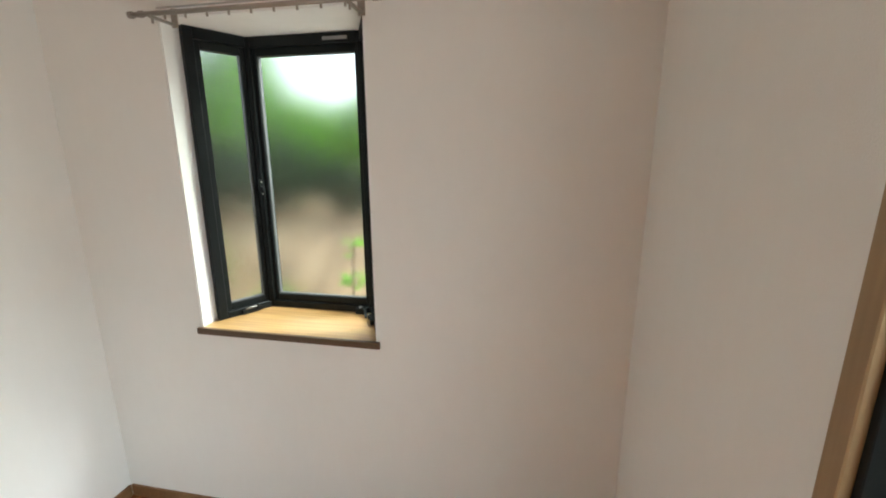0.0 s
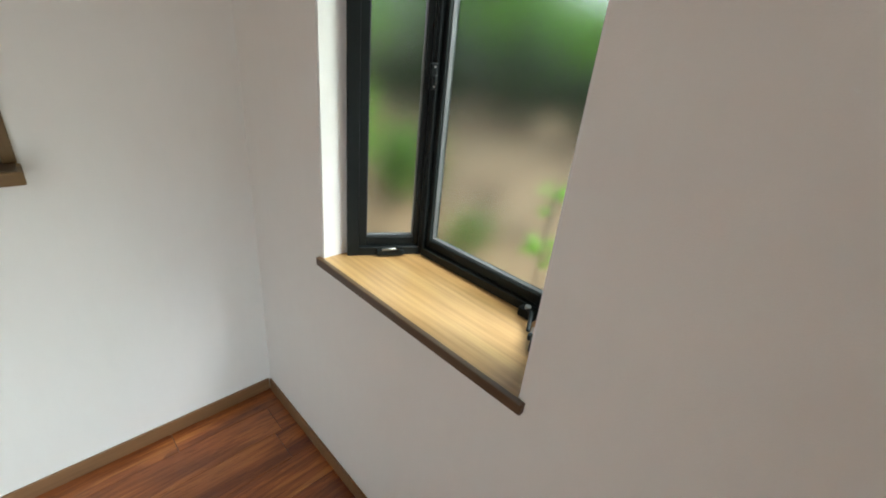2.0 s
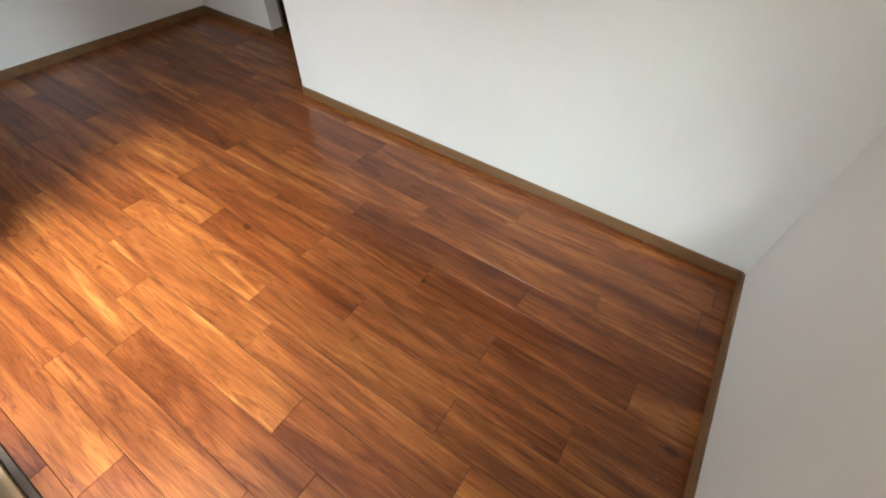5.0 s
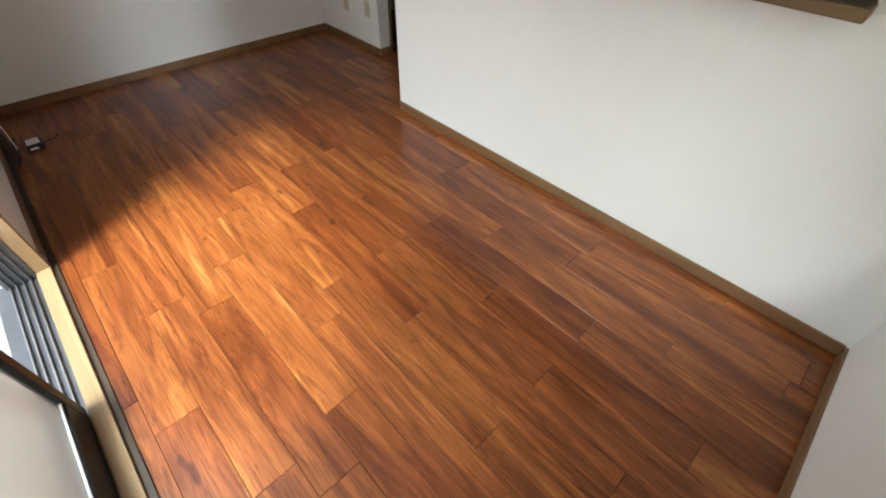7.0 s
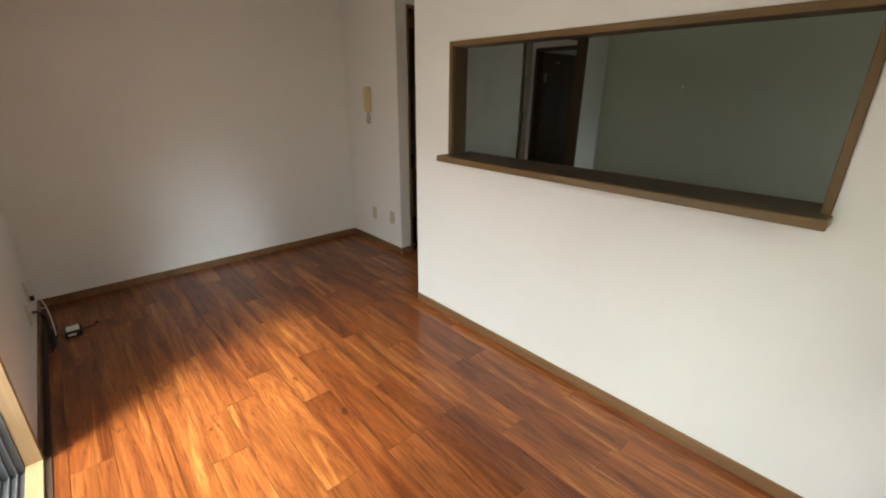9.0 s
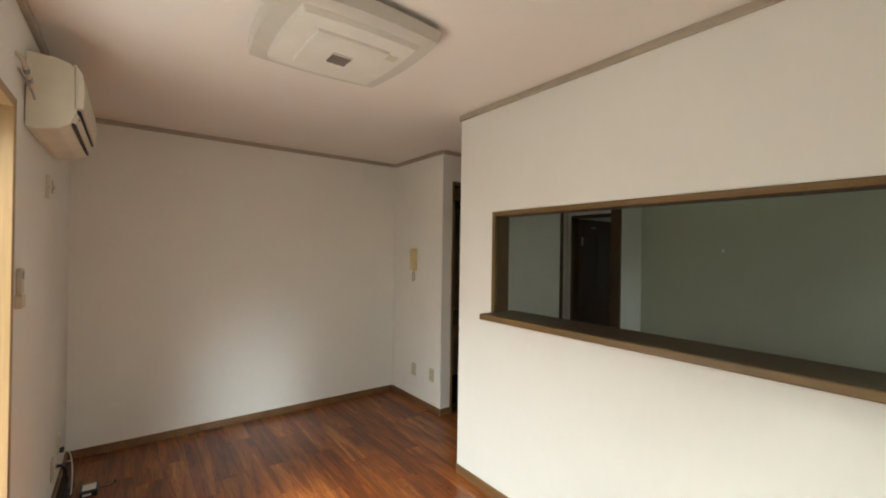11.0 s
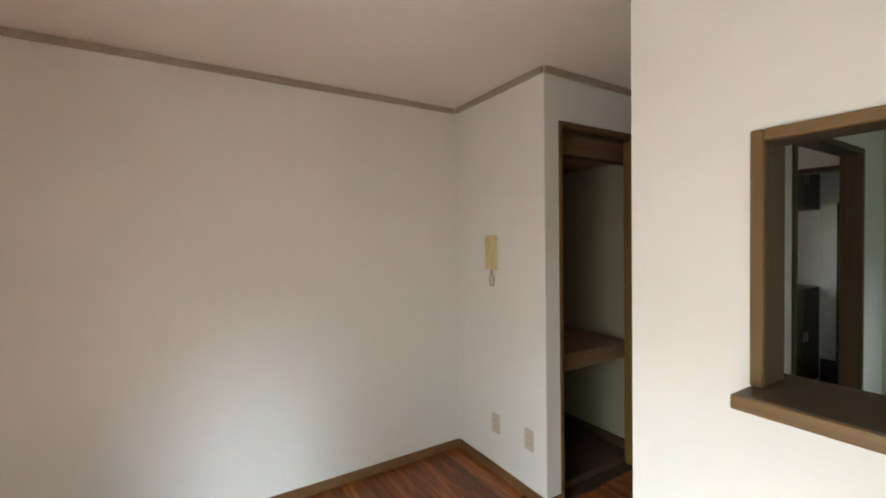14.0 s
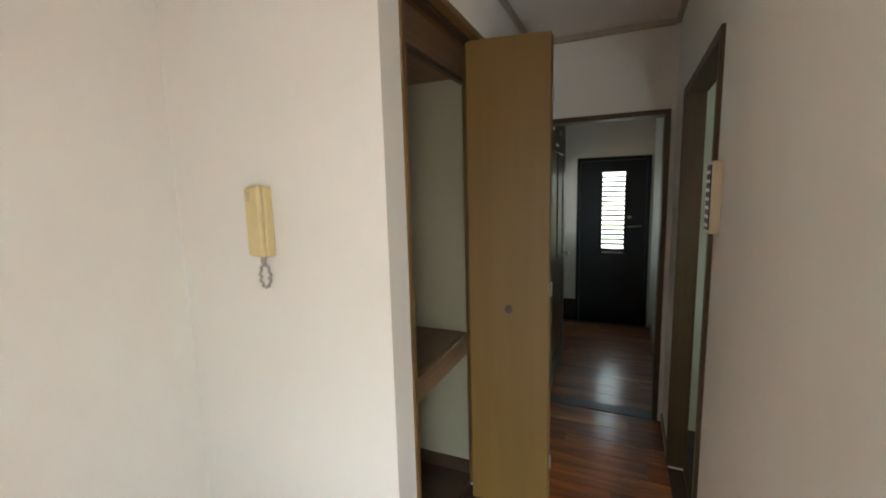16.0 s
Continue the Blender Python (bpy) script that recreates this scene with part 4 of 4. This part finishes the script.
def remote_holder():
    r = root("remote_control", (XW, 2.70, 1.25), "ivory remote control in a wall holder", "remote control")
    part("holder", block(XW, XW + 0.022, 2.675, 2.735, 1.25, 1.30, 0.003), PLASTIC, r)
    b = part("body", block(XW + 0.004, XW + 0.018, 2.680, 2.730, 1.302, 1.40, 0.004, 2), PLASTIC, r)
    part("display", block(XW + 0.018, XW + 0.019, 2.688, 2.722, 1.36, 1.39), GREYCORD, b)


remote_holder()


# ---- ceiling lamp and downlight ----
def ceiling_lamp():
    cx, cy, w = -1.09, 2.15, 0.30
    r = root("ceiling_lamp", (cx, cy, H), "square white acrylic ceiling lamp with a dark centre grille", "ceiling lamp")

    def pillow(hw, bulge, z0, z1, shrink):
        out = []
        for s in range(4):
            for k in range(8):
                t = -1 + 2 * k / 8
                u, v = hw * t, hw + bulge * (1 - t * t)
                a = -s * math.pi / 2
                out.append((u * math.cos(a) - v * math.sin(a), u * math.sin(a) + v * math.cos(a)))
        bm = bmesh.new()
        lo = [bm.verts.new((cx + u * shrink, cy + v * shrink, z0)) for u, v in out]
        hi = [bm.verts.new((cx + u, cy + v, z1)) for u, v in out]
        bm.faces.new(lo)
        bm.faces.new(hi)
        for i in range(len(lo)):
            j = (i + 1) % len(lo)
            bm.faces.new((lo[i], lo[j], hi[j], hi[i]))
        return bm

    part("skirt", pillow(w, 0.025, 2.322, 2.370, 0.97), SKIRT, r, "translucent outer skirt")
    part("mount", pillow(0.12, 0.0, 2.370, H, 1.0), WHITE, r)
    part("diffuser", pillow(0.235, 0.012, 2.300, 2.3215, 0.96), SHADE, r, "raised square diffuser")
    part("inner_panel", pillow(0.15, 0.004, 2.288, 2.2995, 0.985), SHADE, r)
    g = part("grille", block(cx - 0.040, cx + 0.040, cy - 0.022, cy + 0.058, 2.280, 2.2878, 0.002), GRILLE, r, "dark brown-grey centre cover")
    part("grille_rim", block(cx - 0.043, cx + 0.043, cy - 0.029, cy - 0.0225, 2.281, 2.2878, 0.001), SHADE, g)
    part("label", block(cx + 0.155, cx + 0.205, cy - 0.125, cy - 0.080, 2.2985, 2.2999), PLASTIC, r, "small pale label")


ceiling_lamp()


def downlight():
    x, y = 1.27, 3.10
    r = root("downlight", (x, y, H), "small unlit metal downlight in the corridor ceiling", "downlight")
    bm = bmesh.new()
    prof = [(0.058, H - 0.001), (0.060, H - 0.006), (0.048, H - 0.008), (0.044, H - 0.0015), (0.030, H - 0.0012)]
    rings = [[bm.verts.new((x + q * math.cos(2 * math.pi * k / 24), y + q * math.sin(2 * math.pi * k / 24), z)) for k in range(24)] for q, z in prof]
    for a, b in zip(rings, rings[1:]):
        for k in range(24):
            bm.faces.new((a[k], a[(k + 1) % 24], b[(k + 1) % 24], b[k]))
    part("rim", bm, STEEL, r)
    part("bulb", rod((x, y, H - 0.02), (x, y, H - 0.0008), 0.028, 18, 0.03), STEEL, r, "silvered bulb")


downlight()


# ---- cables in the corner ----
def cable_heap():
    rnd = random.Random(5)
    r = root("cable_bundle", (XW + 0.05, 3.80, 0), "black cables hanging from a wall plug to the floor", "cable")
    plug = part("plug", rod((XW, 3.875, 0.165), (XW + 0.030, 3.875, 0.163), 0.010, 10, 0.007), RUBBER, r, "black plug in the wall")
    part("collar", rod((XW, 3.875, 0.165), (XW + 0.006, 3.875, 0.165), 0.016, 12), PLASTIC, plug, "ivory collar")
    for k in range(6):
        y1 = 3.64 + 0.045 * k
        d = 0.004 * (k % 3)
        sag = rnd.uniform(0.0, 0.012)
        pts = [(XW + 0.026, 3.875, 0.162), (XW + 0.042 + d, 3.872 - 0.01 * k, 0.140), (XW + 0.050 + d, 3.84 + 0.008 * k, 0.085 - sag), (XW + 0.046 + d, (3.84 + y1) / 2, 0.032), (XW + 0.050 + 2 * d, y1, 0.006)]
        pts += [(XW + 0.060 + 2 * d + 0.010 * math.sin(i * 1.3 + k), y1 + 0.055 * math.cos(i * 0.9 + k), 0.006 + 0.003 * k) for i in range(1, 8)]
        part("cable", tube(pts, 0.0045, 6), RUBBER, r)
    a = root("power_adapter", (-1.957, 3.765, 0), "black power adapter with a pale label on the floor", "power adapter")
    part("body", block(-2.000, -1.915, 3.715, 3.825, 0, 0.036, 0.006, 2), RUBBER, a)
    part("label", block(-1.990, -1.925, 3.735, 3.815, 0.0362, 0.0368), WHITE, a, "pale printed label")
    part("rating_mark", block(-1.985, -1.945, 3.7143, 3.7148, 0.012, 0.024), WHITE, a, "pale mark on the side")
    part("lead", tube([(-1.917, 3.785, 0.014), (-1.895, 3.795, 0.006), (-1.868, 3.800, 0.004), (-1.845, 3.812, 0.004), (-1.838, 3.835, 0.004)], 0.003, 6), RUBBER, a)
    part("tip", rod((-1.838, 3.835, 0.005), (-1.836, 3.860, 0.005), 0.006, 8), RUBBER, a)
    w = root("white_cord", (XW + 0.02, 3.9, 0), "white cord arching from the outlet to the floor", "cable")
    part("plug", block(XW + 0.0095, XW + 0.030, 3.938, 3.962, 0.215, 0.245, 0.003), RUBBER, w, "dark plug")
    part("cord", tube([(XW + 0.030, 3.950, 0.226), (XW + 0.050, 3.935, 0.224), (XW + 0.068, 3.895, 0.195), (XW + 0.078, 3.850, 0.140), (XW + 0.080, 3.815, 0.070), (XW + 0.079, 3.790, 0.025), (XW + 0.078, 3.770, 0.004)], 0.0032, 6), WHITE, w)


cable_heap()

# small switch plate on the kitchen wall
hook = root("wall_hook", (2.25, 1.90, 1.52), "tiny white hook on the dim kitchen wall", "hook")
part("plate", block(2.244, 2.25, 1.893, 1.907, 1.508, 1.535, 0.001), WHITE, hook)
part("prong", rod((2.244, 1.90, 1.515), (2.230, 1.90, 1.520), 0.003, 8), WHITE, hook)


# ---- outside ----
def slope_z(y):
    """Height of the ground: a steep soil bank behind the house, then a gentle rise."""
    steep = min(max((-1.0 - y) / 1.3, 0), 1)
    gentle = min(max((-2.3 - y) / 4.0, 0), 1)
    return -0.42 + 1.25 * steep ** 1.1 + 0.6 * gentle


def ground_sheet():
    """The one ground sheet: level round the house, rising to a soil bank beyond the bay window."""
    bm = bmesh.new()
    xs = [-400, -60, -20, -10] + [-7 + 0.35 * i for i in range(36)] + [8, 20, 60, 400]
    ys = [-400, -60, -20, -9] + [-6 + 0.3 * i for i in range(20)] + [0.5, 3, 6, 12, 60, 400]
    grid = []
    for x in xs:
        col = []
        for y in ys:
            z = slope_z(y)
            z += 0.10 * noise.noise(Vector((x * 0.9, y * 1.1, 0))) * (1 if -9 < y < -1.3 else 0)
            col.append(bm.verts.new((x, y, z)))
        grid.append(col)
    for i in range(len(xs) - 1):
        for j in range(len(ys) - 1):
            f = bm.faces.new((grid[i][j], grid[i + 1][j], grid[i + 1][j + 1], grid[i][j + 1]))
            f.smooth = True
    return setting("ground", bm, SOIL, "bare brown soil rising to a bank", "ground")


ground_sheet()
for k in range(3):
    setting("terrace_slab", block(-3.80, XW - 0.205, 0.2 + k * 1.05, 1.244 + k * 1.05, -0.42, -0.13, 0.006), CONCRETE, "pale concrete terrace slab outside the sliding door", "pavement")
setting("outer_landing", block(XF + 0.151, XF + 1.6, 2.0, 4.2, -0.42, -0.22, 0.006), CONCRETE, "concrete landing outside the front door", "pavement")


def leaves(bm, centre, spread, count, size, rnd, flat=0.75):
    for _ in range(count):
        d = Vector((rnd.gauss(0, 1), rnd.gauss(0, 1), rnd.gauss(0, 1) * flat)).normalized() * (0.55 + 0.45 * rnd.random())
        lump = 0.78 + 0.35 * noise.noise(Vector(centre) + d * 1.7)
        p = Vector(centre) + Vector((d.x * spread[0], d.y * spread[1], d.z * spread[2])) * lump
        a = Vector((rnd.uniform(-1, 1), rnd.uniform(-1, 1), rnd.uniform(-0.6, 0.6))).normalized()
        b = a.cross(Vector((rnd.uniform(-1, 1), rnd.uniform(-1, 1), rnd.uniform(-1, 1)))).normalized()
        s = size * rnd.uniform(0.6, 1.3)
        q = [p, p + a * s * 0.5 + b * s * 0.28, p + a * s, p + a * s * 0.5 - b * s * 0.28]
        vs = [bm.verts.new(v) for v in q]
        bm.faces.new(vs)


def shrub(at, spread, count, size, mat, seed, label, stems=5):
    rnd = random.Random(seed)
    r = root("shrub", at, label, "shrub")
    x, y, z = at
    for k in range(stems):
        top = (x + rnd.uniform(-0.6, 0.6) * spread[0], y + rnd.uniform(-0.6, 0.6) * spread[1], z + spread[2] * rnd.uniform(0.8, 1.5))
        part("stem", rod((x + rnd.uniform(-0.05, 0.05), y + rnd.uniform(-0.05, 0.05), z - 0.25), top, 0.02, 7, 0.006), BARK, r)
    bm = bmesh.new()
    for k in range(7):
        c = (x + rnd.uniform(-0.5, 0.5) * spread[0], y + rnd.uniform(-0.5, 0.5) * spread[1], z + spread[2] * rnd.uniform(0.40, 1.30))
        leaves(bm, c, tuple(v * 0.7 for v in spread), count // 6, size, rnd)
    me = bpy.data.meshes.new("crown")
    bmesh.ops.translate(bm, verts=bm.verts, vec=-Vector(at))
    bm.to_mesh(me)
    bm.free()
    me.materials.append(mat)
    c = new("crown", me)
    c.parent = r
    return r


for i, (x, y, sp, cnt, sz, m) in enumerate([
        (0.05, -2.75, (0.45, 0.40, 0.36), 1500, 0.075, LEAFD),
        (0.8, -2.7, (0.5, 0.40, 0.52), 1700, 0.075, LEAFD),
        (1.5, -2.75, (0.5, 0.40, 0.48), 1700, 0.075, LEAFD),
        (2.3, -2.6, (0.55, 0.40, 0.5), 1700, 0.075, LEAFD),
        (3.2, -2.5, (0.55, 0.40, 0.5), 1500, 0.08, LEAFD),
        (4.2, -2.4, (0.6, 0.45, 0.6), 1500, 0.08, LEAF),
        (-2.6, -2.7, (0.45, 0.35, 0.25), 1000, 0.08, LEAFD),
        (0.45, -4.1, (0.6, 0.5, 0.78), 2600, 0.10, LEAFB),
        (1.30, -4.3, (0.62, 0.5, 0.82), 3000, 0.10, LEAFB),
        (2.35, -4.2, (0.8, 0.5, 1.2), 2800, 0.10, LEAFB),
        (3.4, -4.0, (0.8, 0.5, 1.4), 2800, 0.10, LEAF),
        (4.7, -3.8, (0.9, 0.6, 1.15), 2200, 0.10, LEAFB),
        (6.2, -3.4, (1.0, 0.6, 1.2), 2000, 0.10, LEAF),
        (0.6, -5.4, (0.8, 0.5, 0.72), 2600, 0.11, LEAF),
        (1.75, -5.4, (0.8, 0.5, 0.68), 2800, 0.11, LEAFB),
        (3.2, -5.2, (0.9, 0.5, 1.6), 2600, 0.11, LEAF),
        (-1.0, -5.2, (0.8, 0.5, 0.40), 1500, 0.10, LEAF),
        (-3.4, -4.8, (0.8, 0.6, 0.5), 1500, 0.10, LEAF),
        (0.25, -1.62, (0.26, 0.22, 0.24), 400, 0.06, LEAF),
        (2.1, -1.75, (0.55, 0.40, 0.62), 1500, 0.07, LEAFB),
        (1.25, -1.75, (0.45, 0.32, 0.42), 1100, 0.07, LEAF),
        (-2.9, -1.9, (0.30, 0.3, 0.2), 300, 0.07, LEAF)]):
    shrub((x, y, slope_z(y)), sp, cnt, sz, m, 20 + i, "dense green shrub on the soil bank")


def young_plant(x, y):
    rnd = random.Random(61)
    g = root("young_plant", (x, y, -0.42), "young bright green plant close to the bay window", "plant")
    part("stem", tube([(x + 0.02, y, -0.50), (x, y + 0.01, 0.2), (x + 0.01, y, 0.7), (x - 0.005, y, 1.14)], 0.006, 6), BARK, g)
    for z, n, w in ((0.60, 12, 0.09), (0.93, 22, 0.055), (1.10, 14, 0.045), (0.30, 12, 0.10)):
        for k in range(n):
            a = rnd.uniform(0, 2 * math.pi)
            out = Vector((math.cos(a), math.sin(a), rnd.uniform(-0.2, 0.5)))
            side = Vector((-math.sin(a), math.cos(a), rnd.uniform(-0.3, 0.3)))
            p = Vector((x, y, z + rnd.uniform(-0.035, 0.035))) + out * rnd.uniform(0.0, w * 0.5)
            s1 = rnd.uniform(0.045, 0.075)
            bm = bmesh.new()
            vs = [bm.verts.new(q) for q in (p, p + out * s1 * 0.35 + side * s1 * 0.30, p + out * s1 * 0.8 + side * s1 * 0.22, p + out * s1, p + out * s1 * 0.8 - side * s1 * 0.22, p + out * s1 * 0.35 - side * s1 * 0.30)]
            bm.faces.new(vs)
            part("leaf", bm, LEAFB, g)


young_plant(-0.925, -0.56)


def hedge(at, spread, seed):
    return shrub(at, spread, 2200, 0.12, LEAF, seed, "green garden hedge outside the house", 8)


for k in range(4):
    hedge((-6.2, -1.2 + 2.0 * k, -0.42), (0.7, 1.2, 1.0), 80 + k)
for k in range(2):
    hedge((8.2, 2.2 + 1.6 * k, -0.42), (0.6, 0.9, 0.7), 90 + k)


# ---- floor planks ----
def planks():
    rnd = random.Random(11)
    cache = {}
    w = 0.148

    def piece(x0, x1, y0, y1):
        key = (round(x1 - x0, 3), round(y1 - y0, 3))
        if key not in cache:
            a, b, e = key[0] / 2 - 0.0006, key[1] / 2 - 0.0008, 0.0008
            v = [(-a, -b, -0.012), (a, -b, -0.012), (a, b, -0.012), (-a, b, -0.012), (-a, -b, -e), (a, -b, -e), (a, b, -e), (-a, b, -e),
                 (-a + e, -b + e, 0), (a - e, -b + e, 0), (a - e, b - e, 0), (-a + e, b - e, 0)]
            f = [(8, 9, 10, 11), (4, 5, 9, 8), (5, 6, 10, 9), (6, 7, 11, 10), (7, 4, 8, 11), (0, 1, 5, 4), (1, 2, 6, 5), (2, 3, 7, 6), (3, 0, 4, 7)]
            me = bpy.data.meshes.new("plank")
            me.from_pydata(v, [], f)
            me.materials.append(FLOOR)
            cache[key] = me
        ob = new("plank", cache[key])
        ob.location = ((x0 + x1) / 2, (y0 + y1) / 2, 0)
        ob.parent = sub

    joints = {1: 0.07, 2: 0.10, 3: 0.476, 4: 0.749, 5: 1.145, 6: 0.750, 7: 1.278, 8: 0.745, 9: 0.591, 10: 1.180, 11: 0.975, 12: 1.110, 13: 1.505, 14: 1.670}

    def fill(x0, x1, y0, y1):
        """Strips 148 mm wide and 911 mm long, staggered."""
        k0, k1 = math.floor((0.036 - x1) / w), math.ceil((0.036 - x0) / w)
        for k in range(k0, k1):
            a, b = max(x0, 0.036 - w * (k + 1)), min(x1, 0.036 - w * k)
            if b - a < 0.004:
                continue
            y = joints.get(k, rnd.uniform(0, 0.911))
            while y > y0 + 0.02:
                y -= 0.911
            while y < y1 - 0.01:
                lo, hi = max(y, y0), min(y + 0.911, y1)
                if hi - lo > 0.01:
                    piece(a, b, lo, hi)
                y += 0.911

    fill(XW + 0.034, 0.0, 0.0, YN)
    fill(0.0, XC, YE, YN)
    fill(XC, XE, YE, YC)
    fill(XE + 0.10, 4.20, 2.665, 3.62)


planks()
